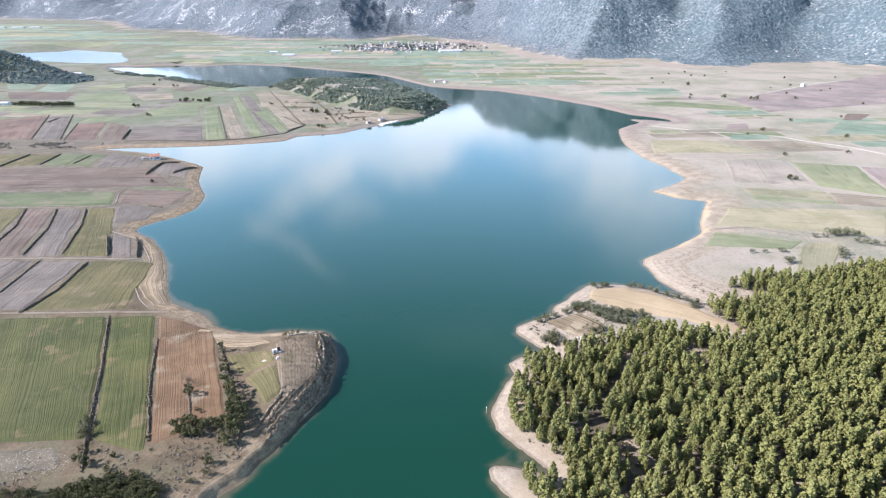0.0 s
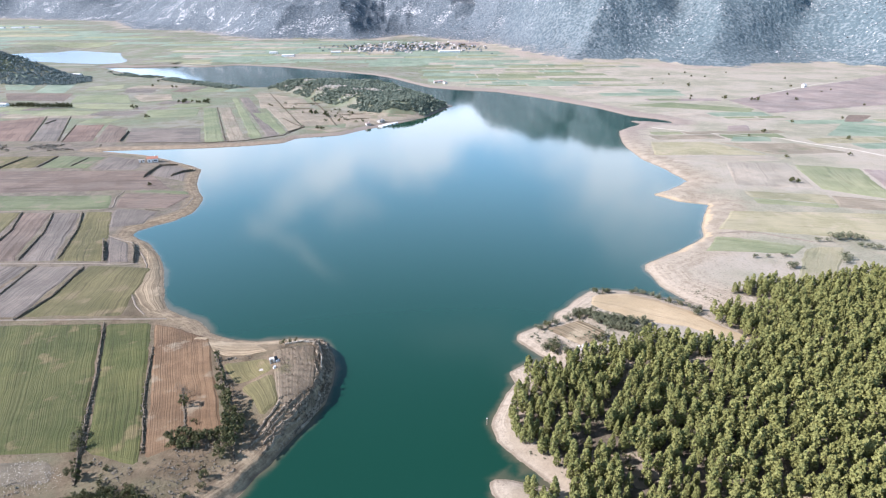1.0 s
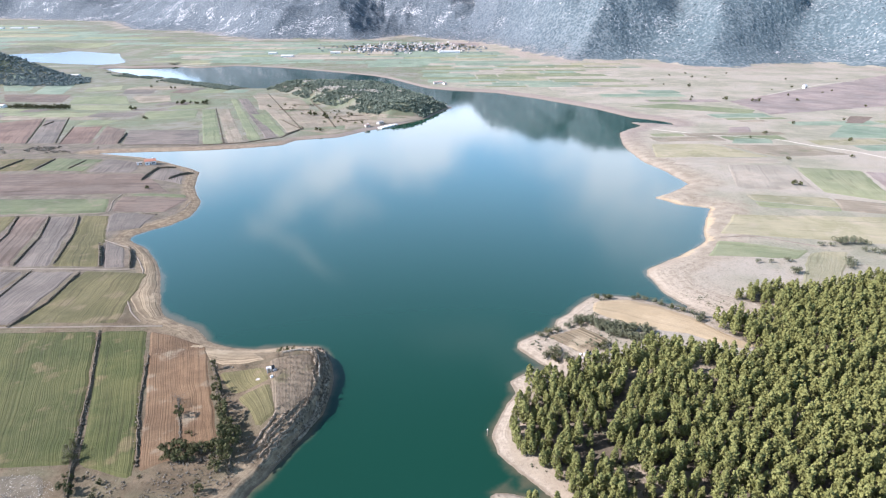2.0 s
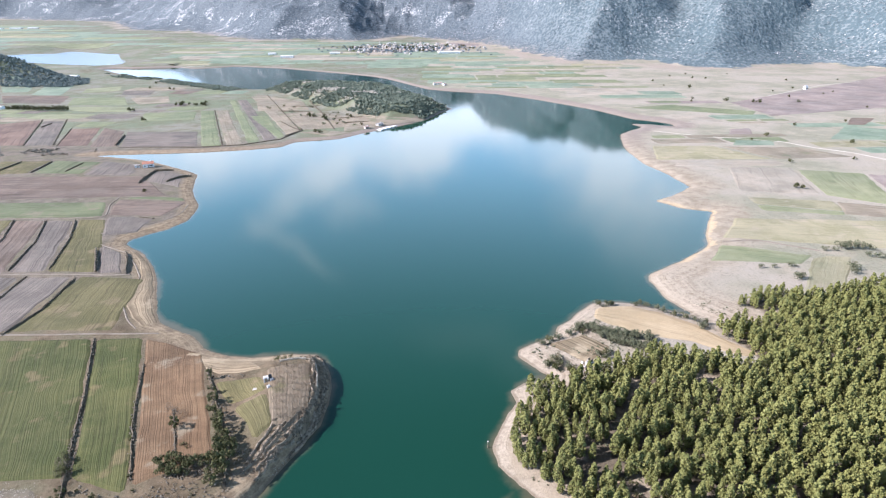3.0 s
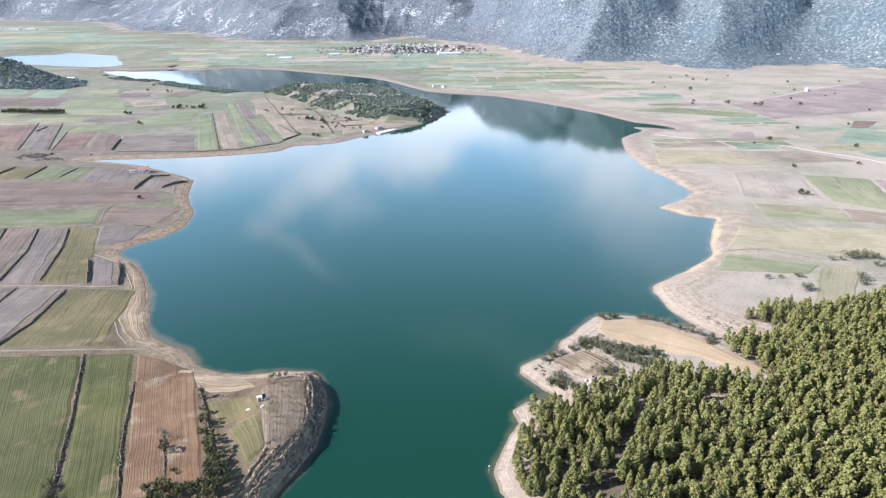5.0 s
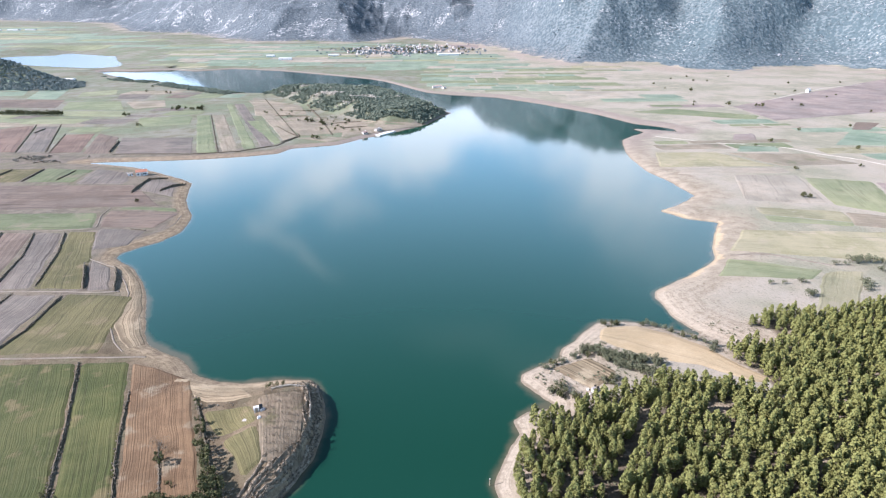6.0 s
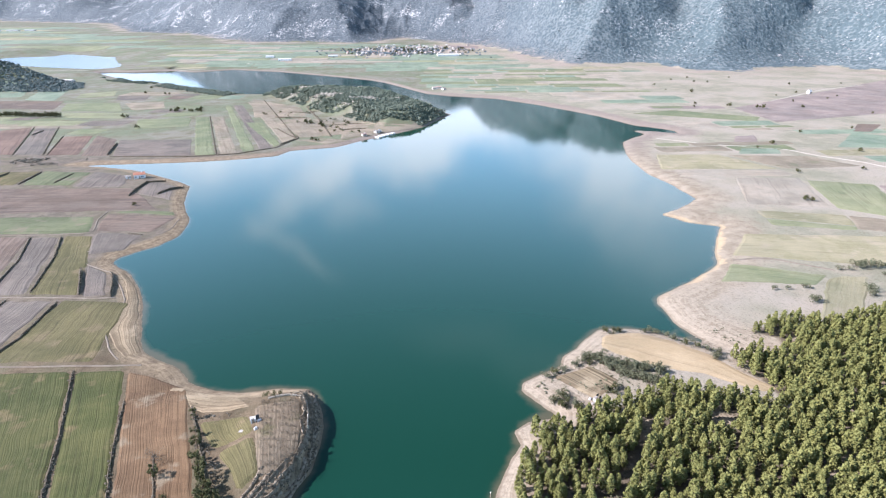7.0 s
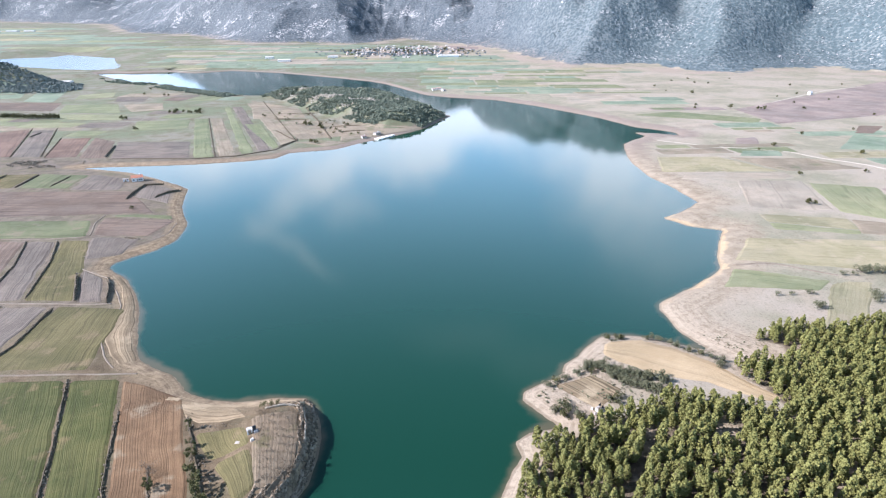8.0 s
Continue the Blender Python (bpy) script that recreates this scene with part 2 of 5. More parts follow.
    barer = M.step(xyz.outputs["X"], -150.0, 300.0, 0.045, -0.02)
    high = M.step(hill, 420.0, 950.0, 0.0, 0.085)
    white = M.step(M.math("ADD", M.math("ADD", barer, high), M.math("ADD", speck, M.math("MULTIPLY", crag, 0.12))), 0.66, 0.695, 0.0, 0.9)
    cell = M.node("ShaderNodeTexVoronoi", Scale=0.125)
    M.link(M.pos, cell.inputs["Vector"])
    cover = M.math("MULTIPLY", M.math("SUBTRACT", M.noise(0.0045, 4, 0.6), 0.5), 0.55)
    bush = M.step(M.math("ADD", M.math("SUBTRACT", cell.outputs["Distance"], M.math("ADD", cover, M.step(xyz.outputs["X"], 150.0, 600.0, 0.0, 0.12))), M.math("MULTIPLY", M.math("SUBTRACT", M.noise(0.04, 3, 0.6), 0.5), 0.5)), 0.30, 0.66)
    # bluish greys: the haze of distance is put into the slope colours
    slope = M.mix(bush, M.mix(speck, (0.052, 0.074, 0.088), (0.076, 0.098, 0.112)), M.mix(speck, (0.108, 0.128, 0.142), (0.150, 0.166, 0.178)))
    # eastern slopes multiplied paler still, as haze over their shaded flanks
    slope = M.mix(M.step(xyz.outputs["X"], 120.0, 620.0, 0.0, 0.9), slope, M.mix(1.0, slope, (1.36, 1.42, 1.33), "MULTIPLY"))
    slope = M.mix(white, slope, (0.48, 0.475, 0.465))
    scree = M.mix(M.step(speck, 0.4, 0.6), (0.19, 0.172, 0.150), (0.30, 0.268, 0.238))
    foot = M.step(M.math("ADD", hill, M.math("MULTIPLY", M.noise(0.011, 4, 0.65), 210.0)), 95.0, 175.0)
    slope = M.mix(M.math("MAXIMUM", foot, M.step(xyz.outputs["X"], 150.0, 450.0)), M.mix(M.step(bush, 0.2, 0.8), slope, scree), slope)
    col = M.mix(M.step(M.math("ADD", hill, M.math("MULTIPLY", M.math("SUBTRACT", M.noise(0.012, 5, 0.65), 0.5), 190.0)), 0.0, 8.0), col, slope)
    apron = M.math("MULTIPLY", M.step(M.math("ADD", hill, M.math("MULTIPLY", M.math("SUBTRACT", big, 0.5), 120.0)), -95.0, -55.0), M.step(hill, -5.0, 15.0, 1.0, 0.0))
    apron = M.math("MULTIPLY", apron, M.step(M.noise(0.007, 4, 0.6), 0.44, 0.56))
    col = M.mix(M.math("MULTIPLY", apron, 0.8), col, M.mix(wob, (0.29, 0.235, 0.19), (0.37, 0.305, 0.25)))
    grain = M.noise(1.1, 6, 0.82)
    tuft = M.step(M.noise(0.7, 6, 0.85), 0.53, 0.60, 0.0, 0.65)
    col = M.mix(M.math("MULTIPLY", tuft, M.step(shore, 3.0, 9.0)), col, M.mix(0.8, col, (0.40, 0.40, 0.30), "MULTIPLY"))
    col = M.mix(M.step(grain, 0.35, 0.7, 0.0, 0.6), col, M.mix(0.6, col, (0.45, 0.42, 0.38), "MULTIPLY"))
    M.colour(col)
    rough = M.math("MULTIPLY", M.step(hill, 0.0, 60.0), M.math("ADD", M.math("MULTIPLY", M.noise(0.09, 3, 0.6), 16.0), M.math("MULTIPLY", M.noise(0.022, 3, 0.6), 34.0)))
    M.bump(M.math("ADD", rough, M.math("ADD", grain, M.math("MULTIPLY", terrace, 0.4))), 0.6, 0.4)
    return M.m


def water_material(name="lake_water", ruffled_pale=0.0):
    M = Mat(name)
    shore = M.attr("shore")
    big = M.noise(0.006, 3, 0.5)
    deep = M.mix(big, (0.005, 0.035, 0.022), (0.007, 0.043, 0.028))
    d = M.math("ADD", shore, M.math("MULTIPLY", M.math("SUBTRACT", M.noise(0.07, 4, 0.6), 0.5), 7.0))
    bar = M.node("ShaderNodeVectorMath")
    bar.operation = "DISTANCE"
    M.link(M.pos, bar.inputs[0])
    bar.inputs[1].default_value = (-118.0, 240.0, 0.0)
    d = M.math("ADD", d, M.step(bar.outputs["Value"], 4.0, 30.0, 2.2, 0.0))
    silt = M.mix(M.step(d, -4.5, 0.8), (0.020, 0.054, 0.035), (0.082, 0.078, 0.049))
    xyz = M.node("ShaderNodeSeparateXYZ")
    M.link(M.pos, xyz.inputs["Vector"])
    # pond and far channel end: rougher water, mirrored sky's paleness put in its colour
    west = M.step(M.math("ADD", xyz.outputs["X"], M.math("MULTIPLY", big, 60.0)), -900.0, -800.0, 1.0, ruffled_pale)
    col = M.mix(M.step(d, -3.8, 0.1), deep, silt)
    M.colour(M.mix(west, col, (0.120, 0.132, 0.136)))
    M.link(M.math("ADD", 0.05, M.math("MULTIPLY", west, 0.2)), M.bsdf.inputs["Roughness"])
    M.bsdf.inputs["IOR"].default_value = 1.333
    M.bsdf.inputs["Specular IOR Level"].default_value = 0.5
    M.bump(M.noise(0.5, 3, 0.55), 0.055, 0.2)
    return M.m


def plain_material(name, a, b, scale=1.0, rough=0.85, bump=0.3, dist=0.1):
    M = Mat(name)
    n1, n2 = M.noise(0.35 * scale, 4, 0.6), M.noise(3.0 * scale, 4, 0.65)
    f = M.math("ADD", M.math("MULTIPLY", n1, 0.6), M.math("MULTIPLY", n2, 0.4))
    M.colour(M.mix(M.step(f, 0.36, 0.64), a, b))
    M.bsdf.inputs["Roughness"].default_value = rough
    M.bump(n2, bump, dist)
    return M.m


def leaf_material(name, dark, mid, lite):
    """Foliage that differs from tuft to tuft and from tree to tree."""
    M = Mat(name)
    geo = M.node("ShaderNodeNewGeometry").outputs["Random Per Island"]
    rnd = M.node("ShaderNodeObjectInfo").outputs["Random"]
    patch = M.noise(0.16, 2, 0.6)
    f = M.math("ADD", M.math("MULTIPLY", geo, 0.36), M.math("ADD", M.math("MULTIPLY", rnd, 0.14), M.math("MULTIPLY", patch, 0.62)))
    col = M.mix(M.step(f, 0.15, 0.55), dark, mid)
    col = M.mix(M.step(f, 0.5, 0.95), col, lite)
    M.colour(col)
    M.bsdf.inputs["Roughness"].default_value = 0.75
    M.bump(M.noise(7.0, 2, 0.6), 0.6, 0.15)
    return M.m


GROUND, WATER, POND_WATER = ground_material(), water_material(), water_material("sky_pale_pond_water", 1.0)
PINE = leaf_material("pine_needles", (0.100, 0.112, 0.034), (0.176, 0.178, 0.056), (0.212, 0.208, 0.070))
OAK = leaf_material("evergreen_leaves", (0.029, 0.034, 0.012), (0.063, 0.066, 0.022), (0.113, 0.106, 0.039))
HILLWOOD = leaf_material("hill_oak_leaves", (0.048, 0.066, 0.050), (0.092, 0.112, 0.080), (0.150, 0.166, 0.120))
# far scrub: leaf colours lifted and blued to stand in for haze
HAZY_SCRUB = leaf_material("hill_scrub", (0.078, 0.104, 0.118), (0.104, 0.132, 0.146), (0.134, 0.160, 0.172))
# needles of the distant hill, with blue haze mixed into the greens
HAZY_PINE = leaf_material("hazy_pine_needles", (0.086, 0.110, 0.104), (0.120, 0.146, 0.134), (0.160, 0.186, 0.166))
DRY = leaf_material("dry_brush", (0.058, 0.046, 0.032), (0.111, 0.090, 0.063), (0.201, 0.168, 0.123))
REED = leaf_material("dry_reeds", (0.105, 0.090, 0.068), (0.165, 0.142, 0.108), (0.24, 0.21, 0.165))
MAQUIS = leaf_material("maquis_leaves", (0.060, 0.066, 0.036), (0.105, 0.110, 0.062), (0.16, 0.155, 0.10))
ROCK = plain_material("grey_rock", (0.138, 0.112, 0.079), (0.286, 0.240, 0.174), 1.5)
BARK = plain_material("bark", (0.10, 0.075, 0.055), (0.20, 0.155, 0.12), 3.0)
TRACK = plain_material("dirt_track", (0.155, 0.126, 0.095), (0.230, 0.192, 0.150), 0.8)
SAND = plain_material("pale_sand", (0.239, 0.182, 0.113), (0.355, 0.275, 0.176), 0.7)
CHALK_TRACK = plain_material("chalk_track", (0.34, 0.30, 0.25), (0.43, 0.39, 0.33), 0.8)
STONE = plain_material("pale_limestone", (0.247, 0.222, 0.179), (0.433, 0.395, 0.326), 1.5)
LIMESTONE = plain_material("far_limestone", (0.25, 0.25, 0.255), (0.38, 0.38, 0.38), 1.0)
WALL = plain_material("whitewash", (0.60, 0.59, 0.57), (0.74, 0.73, 0.70), 1.0)
TILE = plain_material("clay_roof", (0.33, 0.14, 0.09), (0.45, 0.22, 0.15), 2.0)
OLDTILE = plain_material("weathered_clay_roof", (0.30, 0.20, 0.165), (0.42, 0.32, 0.28), 0.6)
SHEET = plain_material("grey_sheet_roof", (0.44, 0.43, 0.41), (0.60, 0.58, 0.55), 1.0, 0.85)
GLASS = plain_material("dark_window", (0.03, 0.035, 0.04), (0.06, 0.07, 0.08), 1.0, 0.2)
WOOD = plain_material("weathered_wood", (0.22, 0.17, 0.12), (0.34, 0.28, 0.21), 2.0)
PLASTER = plain_material("aged_plaster", (0.36, 0.33, 0.29), (0.52, 0.48, 0.43), 1.0)
GREYROOF = plain_material("old_sheet_roof", (0.24, 0.22, 0.20), (0.40, 0.37, 0.34), 1.0, 0.7)
BLUE = plain_material("blue_tarpaulin", (0.17, 0.20, 0.23), (0.27, 0.30, 0.33), 1.0, 0.5)

# ---- the plan: shores, valley floor and mountain foot, in metres ----
LEFT = [(-66.4, 125), (-60.5, 132.5), (-55.5, 142.5), (-51.5, 151.8), (-47.2, 162.5), (-43.2, 174), (-42.3, 185.2), (-42.9, 196), (-45.6, 206.5), (-49.8, 215.5), (-53, 219), (-62.3, 219.8), (-71.4, 218.4), (-80.2, 216.8), (-89.9, 218), (-96.6, 220.3), (-103.2, 223.5), (-106.8, 228.2), (-113, 234), (-123, 240), (-131.5, 246), (-139, 256), (-144, 268), (-151, 284), (-158, 298), (-169, 315.5), (-183, 332), (-198, 344), (-200, 352), (-193, 361), (-183.5, 373), (-179, 387), (-179, 405), (-186.9, 429.8), (-204.1, 462.2), (-218.8, 509.5), (-235.9, 526.3), (-267.1, 548.7), (-297.2, 567.8), (-333.2, 580.1), (-362.0, 584.9)]
INLET = [(-341, 589), (-287, 594), (-242, 601), (-200, 611), (-173, 624), (-164, 648), (-117, 664), (-89, 702), (-57, 736), (-18, 790), (-1, 842), (15, 880), (0, 912), (-14, 948), (-65, 1039), (-152, 1094), (-284, 1116), (-374, 1120), (-425, 1162), (-495, 1218), (-600, 1310), (-700, 1368), (-835, 1505), (-885, 1560)]
FAR = [(-867, 1588), (-805, 1575), (-707, 1606), (-634, 1560), (-556, 1630), (-413, 1560), (-245, 1428), (-158, 1350), (-118, 1297), (-75, 1210), (-27, 1115), (15, 1082), (95, 1044), (155, 973), (223, 865), (255, 785), (280, 764), (294, 745), (292, 728), (268, 742), (240, 752), (250, 726), (232, 708), (209, 681), (197, 629)]
RIGHT = [(191.3, 589.2), (192.2, 537.6), (200.9, 501.6), (204.1, 464.5), (181.3, 440.9), (162.1, 428.3), (176.2, 409.7), (194.9, 401.8), (174.9, 365.7), (164.9, 338.9), (140.4, 315.2), (114.1, 296.5), (111.0, 288.7), (112.5, 268.7), (116.2, 258.9), (121.6, 250.9), (127.0, 245.1), (117.5, 250.9), (104.8, 258.8), (91.9, 263.8), (74.4, 263.7), (66.8, 255.3), (59.6, 247.4), (52.9, 240.5), (50.3, 233.3), (41.6, 227.5), (32.4, 221.9), (32.1, 217.0), (37.6, 208.7), (43.1, 200.9)]
NEAR = [(32.7, 198.0), (26.8, 192.7), (28.2, 185.8), (23.8, 178.9), (19.2, 169.7), (16.2, 161.8), (17.7, 154.0), (23.4, 145.4), (30.2, 137.7), (33.2, 133.6), (25.6, 136.1), (19.8, 137.2), (14.4, 136.9), (14.9, 131.9), (19.6, 125.2), (30, 100), (45, 40), (50, -120), (20, -300), (-60, -330), (-110, -200), (-95, 20), (-75, 90)]
LAKE = LEFT + INLET + FAR + RIGHT + NEAR
POND = [(-1500, 1950), (-1414, 2075), (-1330, 2100), (-1350, 2215), (-1244, 2158), (-1080, 2035), (-1030, 1935), (-890, 1710), (-868, 1622), (-918, 1598), (-1009, 1630), (-1155, 1700)]
POND_Z = 6.0
FOOT = [(-4900, 4300), (-4202, 4215), (-3324, 4614), (-2572, 4272), (-2199, 4123), (-1616, 3209), (-1217, 2988), (-773, 2480), (-516, 2462), (-322, 2381), (-161, 2647), (136, 2266), (297, 1811), (351, 1658), (577, 1680), (604, 1523), (718, 1472), (995, 1585), (1060, 1428), (1469, 1389), (2600, 1100), (4900, 600), (4900, 9000), (-4900, 9000)]
FOREST = [(21.4, 155.8), (22.7, 164.9), (30.9, 185.6), (32.8, 191.4), (45.7, 194.6), (58.1, 199.7), (71.4, 205.8), (89.2, 213.3), (100.4, 210.6), (118.8, 203.5), (129.8, 206.7), (128.1, 218.3), (122.6, 227.3), (123.9, 236.4), (138.0, 239.3), (148.6, 236.6), (151.9, 251.2), (141.6, 256.0), (158.3, 263.9), (182.6, 260.9), (213.2, 272.6), (233.5, 272.7), (300, 281), (300, 60), (60, 60), (24, 121), (19.5, 126), (19.0, 134), (36, 131), (31.3, 140.5), (22.6, 149.5)]


HILL = [(-323, 1106), (-228, 967), (-165, 874), (-115, 816), (-73, 776), (-24, 788), (-5, 842), (11, 878), (-8, 920), (-68, 1020), (-149, 1075), (-234, 1100)]
WEST_HILL = [(-1500, 1000), (-1074, 1082), (-951, 1123), (-867, 1154), (-789, 1138), (-725, 1140), (-705, 1200), (-755, 1290), (-900, 1350), (-1250, 1390), (-1700, 1350)]
GULLIES = [-1.2, -0.80, -0.52, -0.234, -0.091, 0.056, 0.225, 0.375, 0.585, 0.86, 1.3]
SPURS = [70, 70, 90, 22, 70, 95, 45, 90, 75, 70]


# ---- relief ----
def hash2(ix, iy, seed):
    n = (ix.astype(np.int64) * 374761393 + iy.astype(np.int64) * 668265263 + seed * 974634777) & 0xFFFFFFFF
    n = ((n ^ (n >> 13)) * 1274126177) & 0xFFFFFFFF
    return ((n ^ (n >> 16)) & 0xFFFF) / 65535.0


def vnoise(x, y, seed=0):
    ix, iy = np.floor(x), np.floor(y)
    fx, fy = x - ix, y - iy
    fx, fy = fx * fx * fx * (fx * (fx * 6 - 15) + 10), fy * fy * fy * (fy * (fy * 6 - 15) + 10)
    a, b = hash2(ix, iy, seed), hash2(ix + 1, iy, seed)
    c, d = hash2(ix, iy + 1, seed), hash2(ix + 1, iy + 1, seed)
    return a + (b - a) * fx + (c - a) * fy + (a - b - c + d) * fx * fy


def fbm(x, y, size, octaves=4, seed=0, rough=0.5):
    out, amp, total = 0.0, 1.0, 0.0
    for k in range(octaves):
        out = out + amp * vnoise(x / size * 2 ** k + 7.3 * k, y / size * 2 ** k + 3.1 * k, seed + k)
        total += amp
        amp *= rough
    return out / total


def ridged(x, y, size, octaves=5, seed=0):
    out, amp, total = 0.0, 1.0, 0.0
    for k in range(octaves):
        out = out + amp * (1 - np.abs(2 * vnoise(x / size * 2 ** k + 5.7 * k, y / size * 2 ** k + 1.9 * k, seed + k) - 1)) ** 1.6
        total += amp
        amp *= 0.5
    return out / total


def away(x, y, outline):
    """Signed distance to a closed outline: positive outside, negative inside."""
    x, y = np.asarray(x, float), np.asarray(y, float)
    best = np.full(x.shape, 1e18)
    inside = np.zeros(x.shape, bool)
    for (ax, ay), (bx, by) in zip(outline, outline[1:] + outline[:1]):
        dx, dy = bx - ax, by - ay
        t = np.clip(((x - ax) * dx + (y - ay) * dy) / (dx * dx + dy * dy + 1e-9), 0, 1)
        best = np.minimum(best, (x - ax - t * dx) ** 2 + (y - ay - t * dy) ** 2)
        cross = (ay > y) != (by > y)
        inside ^= cross & (x < (bx - ax) * (y - ay) / ((by - ay) or 1e-9) + ax)
    d = np.sqrt(best)
    return np.where(inside, -d, d)


def smooth(v, a, b):
    t = np.clip((v - a) / (b - a), 0, 1)
    return t * t * (3 - 2 * t)


def relief(x, y):
    """Height of the ground, with the maps of the shore, the mountain and the wood."""
    x, y = np.asarray(x, float), np.asarray(y, float)
    shore = away(x, y, LAKE) + 2.6 * (fbm(x, y, 14, 3, 5) - 0.5)
    land = np.maximum(shore, 0)
    z = 2.5 * (1 - np.exp(-land / 6.5)) + 0.4 * (fbm(x, y, 70, 2, 11) - 0.5) * smooth(land, 4, 30)
    z = np.where(shore < 0, np.maximum(shore * 0.22, -7.0), z)
    z = z + 0.03 * np.maximum(0, y - 1500) * smooth(land, 0, 120)
    z = z + 1.5 * smooth(shore, 0.6, 3.4) * smooth(-x, 30, 40) * smooth(y, 100, 122) * (1 - smooth(y, 205, 216)) * (1 - smooth(land, 14, 48))
    # the eroded point, the wooded hill and the pine hill
    z = z + 2.7 * smooth(shore, 2.2, 5.0) * np.exp(-(((x + 55) / 15) ** 2 + ((y - 186) / 29) ** 2) ** 2)
    z = z + 19 * smooth(-away(x, y, HILL), -8, 38) * (0.72 + 0.28 * smooth(-x, 20, 130)) * (0.8 + 0.4 * fbm(x, y, 60, 3, 23)) * smooth(land, 0, 20)
    z = z + 64 * smooth(-away(x, y, WEST_HILL), -10, 120) * (0.35 + 0.65 * smooth(-x, 720, 960)) * (0.85 + 0.3 * fbm(x, y, 110, 3, 29)) * smooth(land, 0, 30)
    hill = -away(x, y, FOOT)
    up = np.maximum(hill + 120 * (fbm(x, y, 420, 3, 31) - 0.5) * smooth(np.abs(hill), 0, 200), 0)
    up = np.minimum(up, 1350)
    rise = 620 * (1 - np.exp(-up / 1150)) * (0.7 + 0.55 * ridged(x, y, 900, 4, 41))
    # spurs that fall steeply eastward into gullies
    u = x / np.maximum(y, 300.0) + 0.05 * (fbm(x, y, 500, 3, 47) - 0.5)
    k = np.clip(np.searchsorted(GULLIES, u) - 1, 0, len(GULLIES) - 2)
    lo, hi = np.take(GULLIES, k), np.take(GULLIES, k + 1)
    f = np.clip((u - lo) / (hi - lo), 0, 1)
    spur = np.where(f < 0.62, np.sin(f / 0.62 * 1.5708), np.cos((f - 0.62) / 0.38 * 1.5708))
    rise = rise * (0.70 + 0.38 * smooth(u, 0.05, 0.22)) * (1 - 0.36 * smooth(u, 0.24, 0.42)) * (1 - 0.26 * smooth(u, -0.34, -0.10) * (1 - 0.55 * smooth(u, -0.04, 0.01)) * (1 - smooth(u, 0.03, 0.10))) * (1 - 0.31 * smooth(u, -0.62, -0.48) * (1 - smooth(u, -0.44, -0.33)))
    z = z + rise * smooth(up, 0, 240) + 0.10 * up * (0.3 + 0.7 * np.maximum(smooth(u, -0.46, -0.33), 1 - smooth(u, -0.66, -0.54))) * (1 - 0.5 * smooth(u, -0.34, -0.06) * (1 - smooth(u, 0.03, 0.10)))
    z = z + np.take(SPURS, k) * spur * smooth(up, 30, 420) * (1 - 0.5 * smooth(up, 500, 900))
    # side gullies and crags
    z = z + 24 * smooth(up, 40, 260) * (ridged(x, y, 150, 3, 51) - 0.5) + 8 * smooth(up, 20, 160) * (ridged(x, y, 60, 2, 53) - 0.5)
    pond = away(x, y, POND) + 12 + 30 * (fbm(x, y, 90, 3, 83) - 0.5)
    basin = POND_Z + (np.maximum(z, POND_Z + 1) - POND_Z) * smooth(pond, 0, 160) - 2.5 * smooth(-pond, -4, 12)
    z = np.where(pond < 160, z + (basin - z) * smooth(shore, 0, 25), z)
    wood = smooth(-away(x, y, FOREST), -3, 4)
    z = z + 2.5 * wood * smooth(land, 6, 60) * fbm(x, y, 45, 2, 61)
    return z, shore, hill, wood


def height(x, y):
    return float(relief(np.array([x]), np.array([y]))[0][0])


def spaced(lo, hi, mid_lo, mid_hi, fine, grow, coarse):
    mid = list(np.arange(mid_lo, mid_hi + 1e-6, fine))
    out, s, v = [], fine, mid_hi
    while v < hi:
        s = min(s * grow, coarse)
        v += s
        out.append(v)
    back, s, v = [], fine, mid_lo
    while v > lo:
        s = min(s * grow, coarse)
        v -= s
        back.append(v)
    return np.array(back[::-1] + mid + out)


def sheet(name, xs, ys, heights, maps, material):
    """One grid sheet with float maps on its points."""
    nx, ny = len(xs), len(ys)
    gx, gy = np.meshgrid(xs, ys)
    co = np.stack([gx.ravel(), gy.ravel(), heights.ravel()], 1).astype(np.float32)
    i = np.arange(nx * ny).reshape(ny, nx)
    quads = np.stack([i[:-1, :-1], i[:-1, 1:], i[1:, 1:], i[1:, :-1]], -1).reshape(-1, 4)
    me = bpy.data.meshes.new(name)
    me.vertices.add(len(co))
    me.vertices.foreach_set("co", co.ravel())
    me.loops.add(quads.size)
    me.loops.foreach_set("vertex_index", quads.ravel().astype(np.int32))
    me.polygons.add(len(quads))
    me.polygons.foreach_set("loop_start", np.arange(0, quads.size, 4, dtype=np.int32))
    me.update(calc_edges=True)
    me.polygons.foreach_set("use_smooth", np.ones(len(quads), bool))
    for key, values in maps.items():
        me.attributes.new(key, "FLOAT", "POINT").data.foreach_set("value", values.ravel().astype(np.float32))
    me.materials.append(material)
    return new(name, me)


gx = spaced(-4900, 4900, -330, 310, 3.2, 1.06, 20.0)
gy = spaced(-900, 4950, 100, 600, 3.2, 1.035, 15.0)
